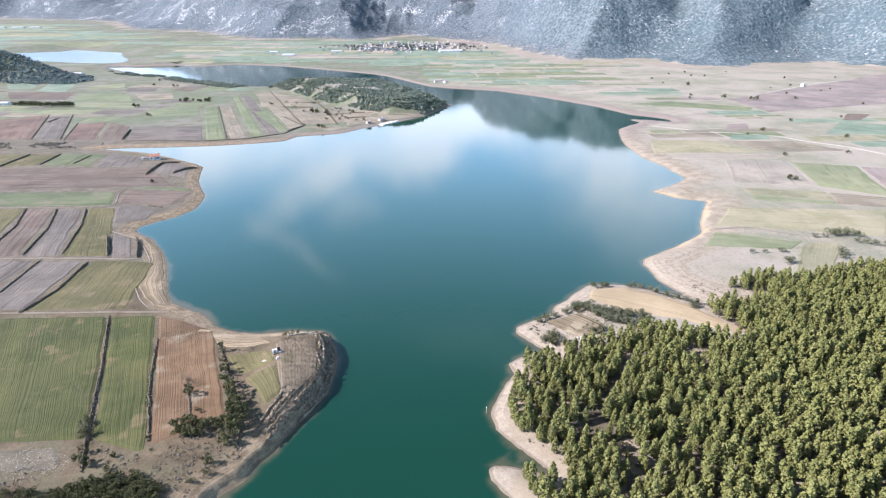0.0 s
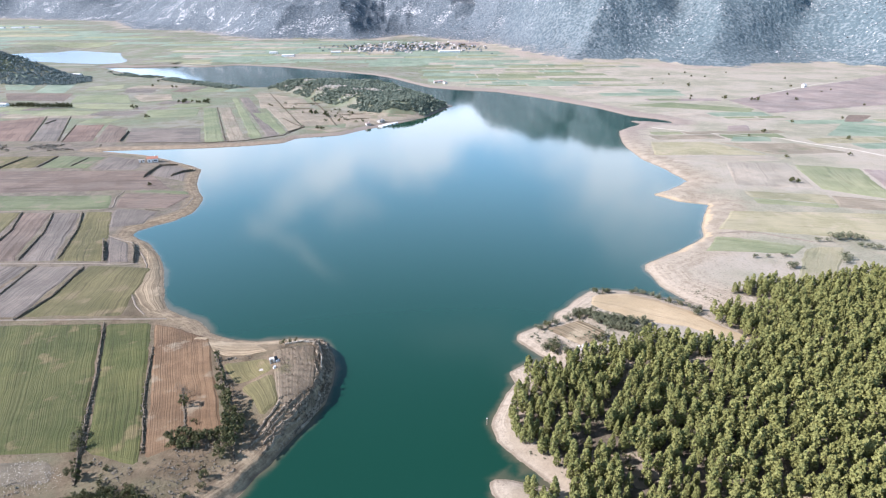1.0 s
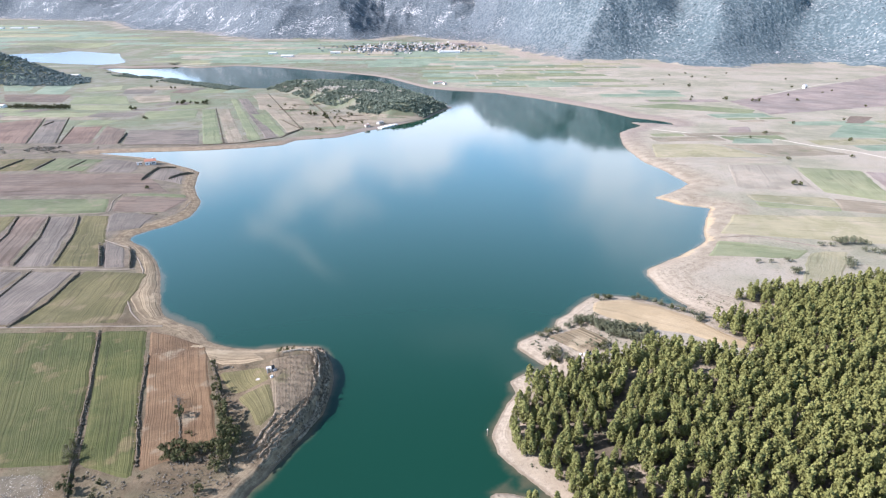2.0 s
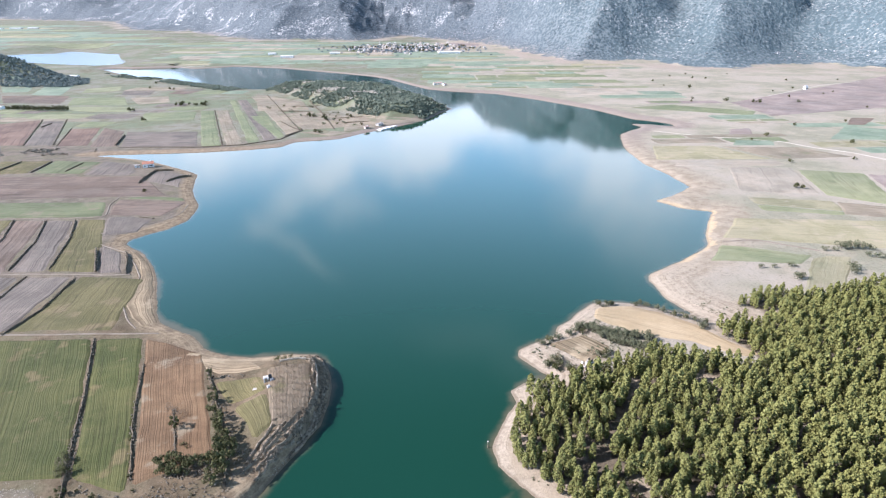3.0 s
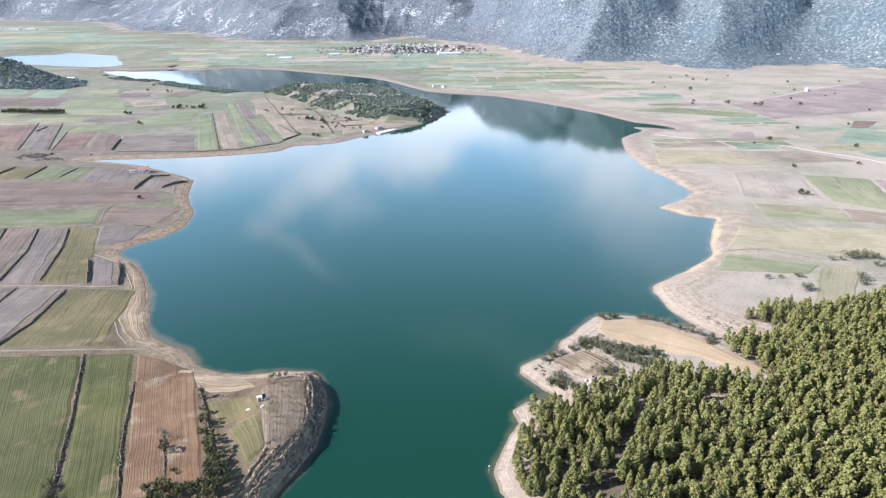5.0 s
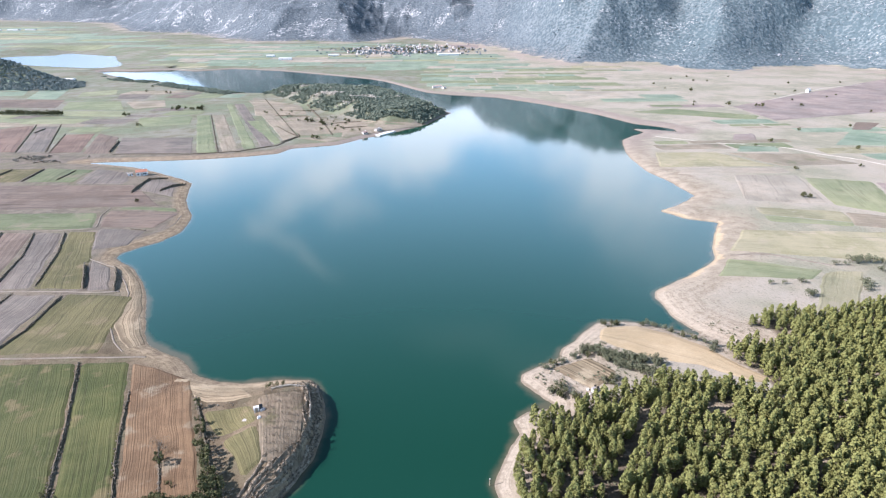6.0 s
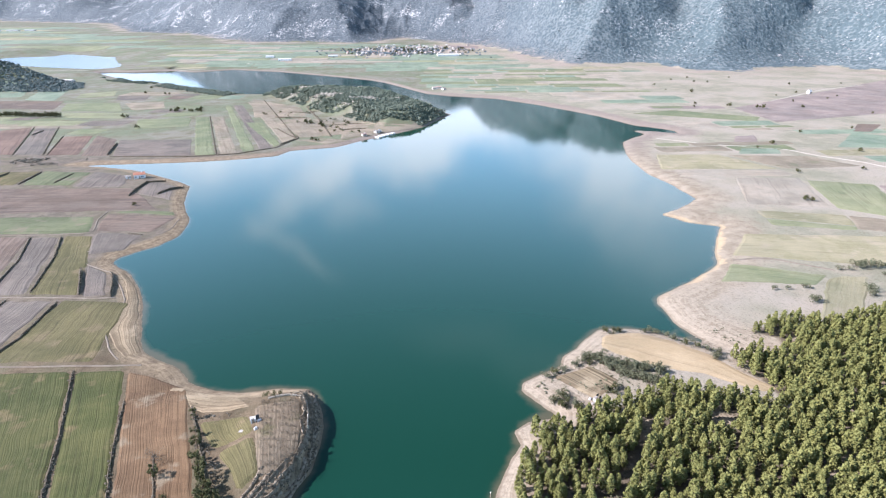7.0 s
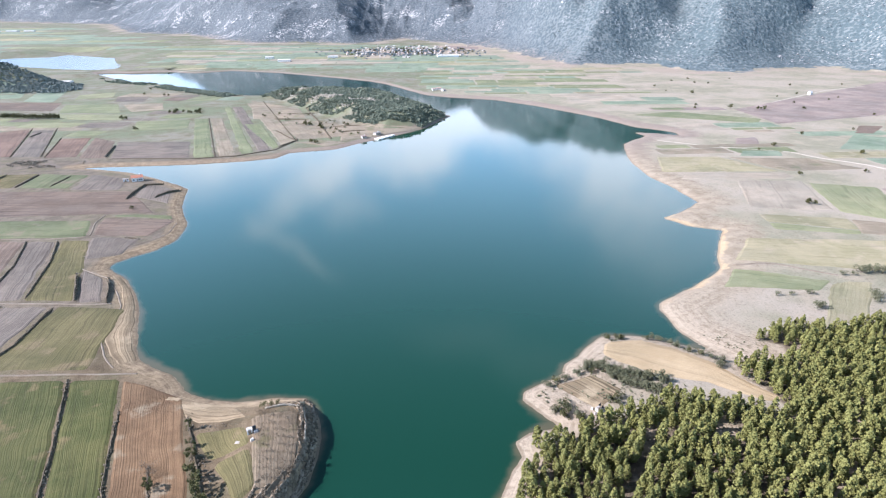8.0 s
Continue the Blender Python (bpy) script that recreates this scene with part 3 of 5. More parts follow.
# coarser far out, finer over the eroded point
gx = gx[(np.abs(gx) < 2600) | (np.arange(len(gx)) % 3 == 0)]
gy = gy[(gy < 3300) & (gy > 0) | (np.arange(len(gy)) % 3 == 0)]
gx = np.union1d(gx, np.arange(-75.0, -38.0, 1.07))
gy = np.union1d(gy, np.arange(122.0, 222.0, 1.3))
mesh_x, mesh_y = np.meshgrid(gx, gy)
gz, gshore, ghill, gwood = relief(mesh_x, mesh_y)
ground = tagged(sheet("ground", gx, gy, gz, {"shore": gshore, "hill": ghill, "wood": gwood}, GROUND),
                "dry winter valley floor with bare banks below limestone mountains", "ground", kind="structure")
wx, wy = spaced(-900, 420, -260, 260, 6.0, 1.05, 30.0), spaced(-420, 1640, 90, 640, 6.0, 1.05, 30.0)
wmx, wmy = np.meshgrid(wx, wy)
water = tagged(sheet("water", wx, wy, np.zeros(wmx.shape), {"shore": away(wmx, wmy, LAKE) + 2.6 * (fbm(wmx, wmy, 14, 3, 5) - 0.5)}, WATER),
               "calm deep green reservoir water mirroring sky and hills", "water", kind="structure")
me = bpy.data.meshes.new("water")
me.from_pydata([(x, y, POND_Z) for x, y in POND], [], [list(range(len(POND)))[::-1]])
me.attributes.new("shore", "FLOAT", "POINT").data.foreach_set("value", [-40.0] * len(POND))
me.materials.append(POND_WATER)
pond = tagged(new("water", me), "pale distant pond beside the causeway", "water", kind="structure")


# ---- fields ----
def along(line, fractions):
    """Points of a line at the given fractions of its length."""
    pts = [Vector(p) for p in line]
    acc = [0.0]
    for a, b in zip(pts, pts[1:]):
        acc.append(acc[-1] + (b - a).length)
    out = []
    for f in fractions:
        s = acc[-1] * f
        j = max(i for i in range(len(pts) - 1) if acc[i] <= s + 1e-9)
        out.append(pts[j].lerp(pts[j + 1], (s - acc[j]) / max(1e-9, acc[j + 1] - acc[j])))
    return out


def resample(line, n):
    """n even points of a line, and its length."""
    return along(line, [k / (n - 1) for k in range(n)]), sum((Vector(b) - Vector(a)).length for a, b in zip(line, line[1:]))


def loft(name, edge_a, edge_b, material, lift=0.25, step=4.0, wave=0.7, seed=0, across=True):
    """A patch draped on the ground between two edges; v runs along the edges unless across is False."""
    la, lb = resample(edge_a, 2)[1], resample(edge_b, 2)[1]
    n = max(2, int(max(la, lb) / step) + 2)
    wide = max((Vector(edge_a[0]) - Vector(edge_b[0])).length, (Vector(edge_a[-1]) - Vector(edge_b[-1])).length)
    m = max(2, int(wide / step) + 2)
    n, m = n + 2, m + 2
    rim = min(9.0 * lift, 0.25 * wide)
    fn = [0.0, rim / max(la, lb)] + [k / (n - 3) for k in range(1, n - 3)] + [1 - rim / max(la, lb), 1.0]
    fm = [0.0, rim / wide] + [k / (m - 3) for k in range(1, m - 3)] + [1 - rim / wide, 1.0]
    A, B = along(edge_a, fn), along(edge_b, fn)
    P = np.array([[tuple(a.lerp(b, f)) for f in fm] for a, b in zip(A, B)])
    X, Y = P[..., 0], P[..., 1]
    X = X + wave * 2 * (fbm(X, Y, 9, 2, 71 + seed) - 0.5)
    Y = Y + wave * 2 * (fbm(X, Y, 9, 2, 81 + seed) - 0.5)
    Z = relief(X, Y)[0] + lift
    Z[0, :] -= lift + 0.1
    Z[-1, :] -= lift + 0.1
    Z[:, 0] -= lift + 0.1
    Z[:, -1] -= lift + 0.1
    me = bpy.data.meshes.new(name)
    ids = np.arange(n * m).reshape(n, m)
    faces = np.stack([ids[:-1, :-1], ids[:-1, 1:], ids[1:, 1:], ids[1:, :-1]], -1).reshape(-1, 4)
    me.from_pydata(np.stack([X.ravel(), Y.ravel(), Z.ravel()], 1).tolist(), [], faces.tolist())
    uv = me.uv_layers.new(name="UVMap")
    U = np.array([[f * wide for f in fm] for _ in range(n)]).ravel() + 37.0 * seed
    V = np.array([[f * max(la, lb) for _ in range(m)] for f in fn]).ravel() + 91.0 * seed
    idx = np.array([l.vertex_index for l in me.loops])
    uv.data.foreach_set("uv", np.stack([U[idx], V[idx]] if across else [V[idx], U[idx]], 1).ravel().astype(np.float32))
    me.materials.append(material)
    me.update()
    # faces look up
    if me.polygons[0].normal.z < 0:
        me.flip_normals()
    return new(name, me)


FIELD_WORDS = {"lea": "short olive-green grass plot on the plain", "tan": "dry tan pasture with scattered scrub", 
    "bare": "bare tan plot on a headland", "pasture": "green winter pasture beside the inlet", "lilac": "bare pinkish vineyard soil on the plain",
    "hay": "yellow-green hay meadow on the lakeside plain", "rubbly": "pale stony ground beside a hedge",
    "brush": "rough grey-brown pasture under orchard trees", "meadow": "pale green winter meadow on the plain", "chalk": "bare chalky pinkish fallow plot",
    "green": "young green winter crop field with tractor lines", "lush": "bright green sprouting crop field in the valley",
    "olive": "patchy olive-green grass field", "brown": "freshly ploughed reddish-brown field with furrows",
    "mauve": "bare mauve-brown ploughed field", "red": "reddish ploughed field on the plain",
    "grey": "grey fallow field with faint furrows", "pale": "pale dry fallow field", "straw": "golden straw stubble field ringed by shrubs"}
count = [0]
TAKEN = []


def field(kind, a, b, c, d, across=True, group="lakeside fields"):
    """Corners: a-b the far end, c-d the near end; rows run from far to near."""
    count[0] += 1
    TAKEN.append([a, b, c, d])
    ob = loft("field", [a, d], [b, c], FIELD[kind], seed=count[0], lift=0.22 + 0.03 * (count[0] % 3), wave=0.7 if a[1] < 260 else 1.3, across=across)
    return tagged(ob, FIELD_WORDS[kind], "field", group)


field("green", (-255, 225), (-152.6, 229), (-115.2, 147), (-199, 142))
field("green", (-151.6, 229), (-131, 230), (-93, 140), (-113.6, 146))
field("brown", (-130, 230), (-100, 217), (-73, 156), (-93, 142))
field("olive", (-88, 195), (-70, 198), (-64, 187), (-77, 181))
field("olive", (-76, 180), (-64, 186), (-57, 168), (-61, 160))
field("olive", (-196, 293), (-160, 291), (-148, 235.5), (-193, 234.5))
field("grey", (-225, 292), (-199, 292), (-195, 234), (-224, 234))
field("grey", (-276, 292), (-227, 292), (-225, 234), (-274, 234))
field("olive", (-353, 383), (-295, 384), (-264, 300), (-314, 300))
field("mauve", (-293, 384), (-272, 383), (-241, 298), (-261, 298))
field("grey", (-271, 383), (-252, 383), (-219, 299), (-239, 298))
field("olive", (-250, 386), (-231, 384), (-191, 298), (-217, 298))
field("grey", (-209, 338), (-190, 326), (-176, 297), (-188, 296))
field("pasture", (-394, 423), (-253, 425), (-237, 390), (-367, 386), across=False)
field("mauve", (-247, 430), (-192, 424), (-196, 391), (-235, 393), across=False)
field("pasture", (-240, 438), (-199, 436), (-195, 427), (-243, 432), across=False)
field("grey", (-234, 391), (-199, 388), (-199, 362), (-216, 352))
field("mauve", (-462, 498), (-262, 498), (-214, 440), (-409, 426), across=False)
field("pasture", (-373, 556), (-326, 550), (-319, 506), (-365, 508))
field("grey", (-324, 553), (-283, 538), (-272, 500), (-316, 502))
field("grey", (-262, 527), (-230, 505), (-214, 463), (-250, 480))
field("olive", (-478, 551), (-376, 556), (-370, 508), (-469, 502))
field("red", (-575, 748), (-534, 785), (-452, 625), (-519, 625))
field("grey", (-531, 785), (-502, 785), (-420, 625), (-450, 625))
field("red", (-456, 721), (-422, 726), (-380, 622), (-415, 622))
field("mauve", (-419, 726), (-382, 703), (-347, 618), (-376, 618))
field("grey", (-377, 699), (-293, 701), (-261, 618), (-342, 616), across=False)
field("lush", (-350, 856), (-330, 856), (-236, 620), (-257, 617))
field("tan", (-328, 856), (-312, 862), (-216, 630), (-232, 622))
field("lush", (-346, 967), (-337, 967), (-200, 640), (-212, 632))
field("grey", (-335, 968), (-317, 968), (-185, 650), (-196, 642))
field("lush", (-267, 810), (-241, 811), (-181, 670), (-184, 655))
field("tan", (-322, 1004), (-303, 1027), (-171, 704), (-180, 676))
field("tan", (-228, 827), (-185, 849), (-138, 716), (-166, 704))
field("hay", (200.8, 382.5), (309, 374), (272, 324.5), (176, 345.5), across=False)
field("lea", (170.4, 335.5), (215.2, 316.2), (202, 304), (152, 310.5), across=False)
field("hay", (215.0, 315.4), (238.1, 315.1), (206.1, 273.1), (179.8, 267.3))
field("lea", (317, 511), (367, 495), (334, 402), (295, 432))
field("pale", (260, 520), (316, 517), (293, 436), (233, 443))
field("lilac", (369, 494), (420, 478), (372, 392), (336, 401))
field("hay", (232, 430), (292, 418), (284.3, 394), (230, 412), across=False)
field("lea", (230, 411), (283.5, 392.8), (278.9, 385.8), (228.2, 397.3), across=False)
field("tan", (292, 417), (332, 401), (312.3, 378.5), (280.4, 387), across=False)
field("hay", (222, 609), (284, 608), (316, 549), (205, 549), across=False)
field("chalk", (228, 545), (318, 545), (316, 524), (212, 524), across=False)
field("tan", (292, 606), (372, 598), (400, 556), (322, 549), across=False)
field("meadow", (320, 635), (361, 634), (352, 608), (307, 609), across=False)
field("meadow", (496, 716), (543, 686), (502, 631), (427, 638), across=False)
field("mauve", (541, 774), (570, 769), (522, 718), (501, 724), across=False)
field("lilac", (346, 698), (373, 705), (354, 655), (328, 665), across=False)
field("lush", (349, 893), (443, 827), (421, 795), (275, 866), across=False)
field("meadow", (-883, 1196), (-806, 1193), (-752, 1083), (-790, 1072))
field("meadow", (-766, 1150), (-727, 1185), (-659, 1031), (-718, 1040))
field("mauve", (-763, 1030), (-640, 1026), (-600, 933), (-697, 941), across=False)
field("lush", (-620, 999), (-534, 1003), (-483, 912), (-580, 915), across=False)
field("lea", (-668, 1121), (-620, 1160), (-590, 1093), (-641, 1058), across=False)
field("grey", (-583, 1093), (-530, 1115), (-505, 1030), (-558, 1032), across=False)
field("tan", (-523, 996), (-467, 1019), (-433, 944), (-473, 922), across=False)
field("lea", (-579, 905), (-464, 896), (-446, 847), (-558, 860), across=False)
field("lush", (-424, 839), (-352, 850), (-330, 784), (-393, 765), across=False)
field("bare", (44, 224), (63, 231), (72, 219), (59, 207))
field("brush", (-70, 203), (-50, 205), (-44, 168), (-58, 166))
field("lilac", (445, 911), (1109, 1400), (745, 889), (445, 790), across=False)
field("tan", (-325, 1040), (-222, 945), (-192, 861), (-265, 850), across=False)
field("tan", (-186, 840), (-114, 793), (-95, 738), (-140, 713), across=False)
field("tan", (-172, 692), (-136, 702), (-104, 690), (-128, 671), across=False)
field("rubbly", (-149, 142.5), (-122, 143.5), (-116, 133.5), (-142, 132.5), across=False)
tagged(loft("field", [(-134.0, 827.0), (-68.0, 780.0), (-22.0, 788.0)], [(-117.0, 695.0), (-84.0, 722.0), (-22.0, 779.0)], FIELD["tan"], seed=51, lift=0.3), FIELD_WORDS["tan"], "field", "lakeside fields")
field("pale", (-290, 2160), (110, 2160), (80, 1975), (-250, 1975), across=False, group="fields of the far plain")
field("lilac", (20, 2290), (140, 2230), (130, 2130), (40, 2165), across=False, group="fields of the far plain")
straw = tagged(loft("field", [(74, 256), (92, 260), (105, 253), (116, 240), (123, 226), (132, 213)], [(70, 246), (75, 238), (86, 229), (97, 225), (107, 223), (115, 217), (126, 211)], FIELD["straw"], seed=50),
               FIELD_WORDS["straw"], "field", "lakeside fields")


# ---- small builders ----
def mesh_object(name, verts, faces, material, parent=None, label="", smooth_it=False):
    me = bpy.data.meshes.new(name)
    me.from_pydata(verts, [], faces)
    me.materials.append(material)
    if smooth_it:
        me.polygons.foreach_set("use_smooth", np.ones(len(me.polygons), bool))
    me.update()
    ob = new(name, me)
    if parent:
        ob.parent = parent
    return tagged(ob, label) if label else ob


def part(name, bm, material, parent, label=""):
    """Links a bmesh as one mesh object under a thing or a part."""
    me = bpy.data.meshes.new(name)
    bmesh.ops.recalc_face_normals(bm, faces=bm.faces)
    bm.to_mesh(me)
    bm.free()
    me.materials.append(material)
    ob = new(name, me)
    ob.parent = parent
    return tagged(ob, label) if label else ob


OCTA = np.array([(1, 0, 0), (-1, 0, 0), (0, 1, 0), (0, -1, 0), (0, 0, 1), (0, 0, -1)], float)
OCTA_F = np.array([(0, 2, 4), (2, 1, 4), (1, 3, 4), (3, 0, 4), (2, 0, 5), (1, 2, 5), (3, 1, 5), (0, 3, 5)])


TETRA = np.array([(1, 1, 1), (-1, -1, 1), (-1, 1, -1), (1, -1, -1)], float)
TETRA_F = np.array([(0, 1, 3), (0, 2, 1), (0, 3, 2), (1, 2, 3)])


def needles(rng, centres, sizes, stretch=1.0):
    """Many small four-sided sprays of needles: points and faces."""
    n = len(centres)
    v = TETRA[None] * (0.55 + 0.6 * rng.random((n, 4, 1)))
    q, _ = np.linalg.qr(rng.normal(size=(n, 3, 3)))
    v = np.einsum("nij,nkj->nki", q, v)
    v[:, :, 2] *= stretch
    v = v * np.asarray(sizes).reshape(-1, 1, 1) + np.asarray(centres)[:, None, :]
    return v.reshape(-1, 3), (TETRA_F[None] + 4 * np.arange(n)[:, None, None]).reshape(-1, 3)


def tufts(rng, centres, sizes, stretch=1.0):
    """Many small uneven eight-sided tufts: points and faces."""
    n = len(centres)
    v = OCTA[None] * (0.7 + 0.6 * rng.random((n, 6, 1)))
    a = rng.normal(size=(n, 3, 3))
    q, _ = np.linalg.qr(a)
    v = np.einsum("nij,nkj->nki", q, v)
    v[:, :, 2] *= stretch
    v = v * np.asarray(sizes).reshape(-1, 1, 1) + np.asarray(centres)[:, None, :]
    f = OCTA_F[None] + 6 * np.arange(n)[:, None, None]
    return v.reshape(-1, 3), f.reshape(-1, 3)


def sprays(rng, centres, outward, sizes):
    """Small folded leaf sprays that face outward from their bough: points and faces."""
    n = len(centres)
    o = outward + 0.7 * rng.normal(size=(n, 3))
    o /= np.linalg.norm(o, axis=1)[:, None]
    a = np.cross(o, rng.normal(size=(n, 3)))
    a /= np.linalg.norm(a, axis=1)[:, None]
    b = np.cross(o, a)
    s = np.asarray(sizes)[:, None]
    c = np.asarray(centres)
    w = 0.55 + 0.35 * rng.random((n, 1))
    v = np.stack([c - a * s - o * s * 0.4, c + b * s * w, c + a * s - o * s * 0.4, c - b * s * w], 1)
    f = np.array([(0, 3, 1), (1, 3, 2)])[None] + 4 * np.arange(n)[:, None, None]
    return v.reshape(-1, 3), f.reshape(-1, 3)


def pine_crown(rng, tall, boughs, per, spread=1.0):
    """Sprays round the boughs of a pine crown: widest a third of the way up, loose and ragged towards the tip."""
    low = 0.13 * tall
    u = (np.arange(boughs) + rng.random(boughs)) / boughs
    wide = spread * 0.180 * tall * np.interp(u, [0, 0.12, 0.3, 0.6, 0.85, 1.0], [0.55, 0.9, 1.0, 0.8, 0.46, 0.05])
    ang = np.arange(boughs) * 2.4 + rng.random() * 6 + 0.5 * rng.normal(size=boughs)
    r = wide * (0.45 + 0.28 * rng.random(boughs))
    bough = np.stack([r * np.cos(ang), r * np.sin(ang), low + u * (tall - low)], 1)
    lump = np.repeat(0.40 * wide + 0.022 * tall, per)
    d = rng.normal(size=(boughs * per, 3)) + np.repeat(bough * np.array([1, 1, 0]) / np.maximum(wide, 0.05)[:, None], per, 0) + np.array([0, 0, 0.3])
    d /= np.linalg.norm(d, axis=1)[:, None]
    c = np.repeat(bough, per, 0) + d * (lump * (0.75 + 0.4 * rng.random(boughs * per)))[:, None] * np.array([1, 1, 0.85])
    return c, d, tall * (0.75 + 0.5 * rng.random(boughs * per))


def trunk_bm(tall, radius, limbs, rng, lean=0.04):
    """A tapered, slightly bent trunk with tapered limbs."""
    bm = bmesh.new()

    def limb(base, tip, r0, r1, sides):
        base, tip = Vector(base), Vector(tip)
        axis = (tip - base).normalized()
        side = axis.orthogonal().normalized()
        other = axis.cross(side)
        rings = []
        for k, f in enumerate((0.0, 0.45, 1.0)):
            c = base.lerp(tip, f) + side * (0.05 * (tip - base).length * math.sin(f * 3.1))
            r = r0 + (r1 - r0) * f
            rings.append([bm.verts.new(c + side * (r * math.cos(j * 6.283 / sides)) + other * (r * math.sin(j * 6.283 / sides))) for j in range(sides)])
        for a, b in zip(rings, rings[1:]):
            for j in range(sides):
                bm.faces.new((a[j], a[(j + 1) % sides], b[(j + 1) % sides], b[j]))
        bm.faces.new(rings[-1])
        bm.faces.new(rings[0][::-1])

    limb((0, 0, -0.3), (lean * tall, -lean * tall * 0.5, tall), radius, radius * 0.25, 6)
    for k in range(limbs):
        z = tall * (0.3 + 0.55 * k / max(1, limbs))
        a = k * 2.4 + rng.random()
        l = tall * 0.24
        limb((0, 0, z), (l * math.cos(a), l * math.sin(a), z + l * 0.5), radius * 0.42, radius * 0.12, 4)
    return bm


def tree_thing(name, label, category, group, seed, tall, kind):
    """A tree or shrub: tapered trunk with limbs, and a crown of many tufts."""
    rng = np.random.default_rng(seed)
    top = tagged(new(name), label, category, group)
    if kind == "pine":
        part("trunk", trunk_bm(tall * 0.85, 0.021 * tall, 5, rng), BARK, top)
        c, d, s = pine_crown(rng, tall, 44, 13)
        v, f = sprays(rng, c, d, 0.038 * s)
        mat = PINE
    else:
        wide = {"round": 0.42, "slim": 0.25, "shrub": 0.62, "bare": 0.55, "maquis": 0.62}[kind]
        part("trunk", trunk_bm(tall * 0.7, 0.03 * tall, 6, rng), BARK, top)
        n = {"round": 420, "slim": 340, "shrub": 210, "bare": 150, "maquis": 210}[kind]
        lobes = rng.normal(size=(7, 3)) * np.array([0.5, 0.5, 0.9 if kind == "slim" else 0.28]) * wide * tall
        lobes[:, 2] += 0.55 * tall
        pick = lobes[rng.integers(0, 7, n)]
        d = rng.normal(size=(n, 3))
        d /= np.linalg.norm(d, axis=1)[:, None]
        c = pick + d * (wide * tall * (0.32 + 0.22 * rng.random((n, 1))))
        c[:, 2] = np.maximum(c[:, 2], 0.12 * tall)
        s = tall * (0.045 + 0.04 * rng.random(n)) * {"bare": 0.55, "slim": 0.7, "round": 0.9}.get(kind, 1.25)
        v, f = sprays(rng, c, d, s)
        mat = {"round": OAK, "slim": OAK, "shrub": OAK, "bare": DRY, "maquis": MAQUIS}[kind]
    mesh_object("crown", v.tolist(), f.tolist(), mat, top)
    return top


def stuff(name, label, category, pts, sizes, per, spread, material, seed, flat=0.7, make=None):
    """Clumps that nobody could count, as one mesh: per tufts round each point."""
    rng = np.random.default_rng(seed)
    pts = np.repeat(np.asarray(pts, float), per, 0)
    sizes = np.repeat(np.asarray(sizes, float), per)
    off = rng.normal(size=(len(pts), 3)) * np.array([1, 1, 0.45]) * spread * sizes[:, None]
    off[:, 2] = np.abs(off[:, 2]) + 0.35 * sizes
    v, f = (make or tufts)(rng, pts + off, sizes * (0.6 + 0.6 * rng.random(len(pts))), flat)
    me = bpy.data.meshes.new(name)
    me.from_pydata(v.tolist(), [], f.tolist())
    me.materials.append(material)
    return tagged(new(name, me), label, category, kind="stuff")


def on_ground(x, y):
    x, y = np.asarray(x, float), np.asarray(y, float)
    return np.stack([x, y, relief(x, y)[0]], 1)


def ribbon(name, line, wide, material, label, category, lift=0.3, step=3.0, kind="structure", seed=0):
    pts, total = resample(line, max(3, int(resample(line, 2)[1] / step)))
    for _ in range(3):
        pts = [pts[0]] + [(a + 2 * b + c) / 4 for a, b, c in zip(pts, pts[1:], pts[2:])] + [pts[-1]]
    side = []
    for k, p in enumerate(pts):
        d = (pts[min(k + 1, len(pts) - 1)] - pts[max(k - 1, 0)]).normalized()
        side.append(Vector((-d.y, d.x)) * wide / 2)
    a = [tuple(p + s) for p, s in zip(pts, side)]
    b = [tuple(p - s) for p, s in zip(pts, side)]
    return tagged(loft(name, a, b, material, lift=lift, step=step, wave=0.5, seed=300 + seed), label, category, kind=kind)


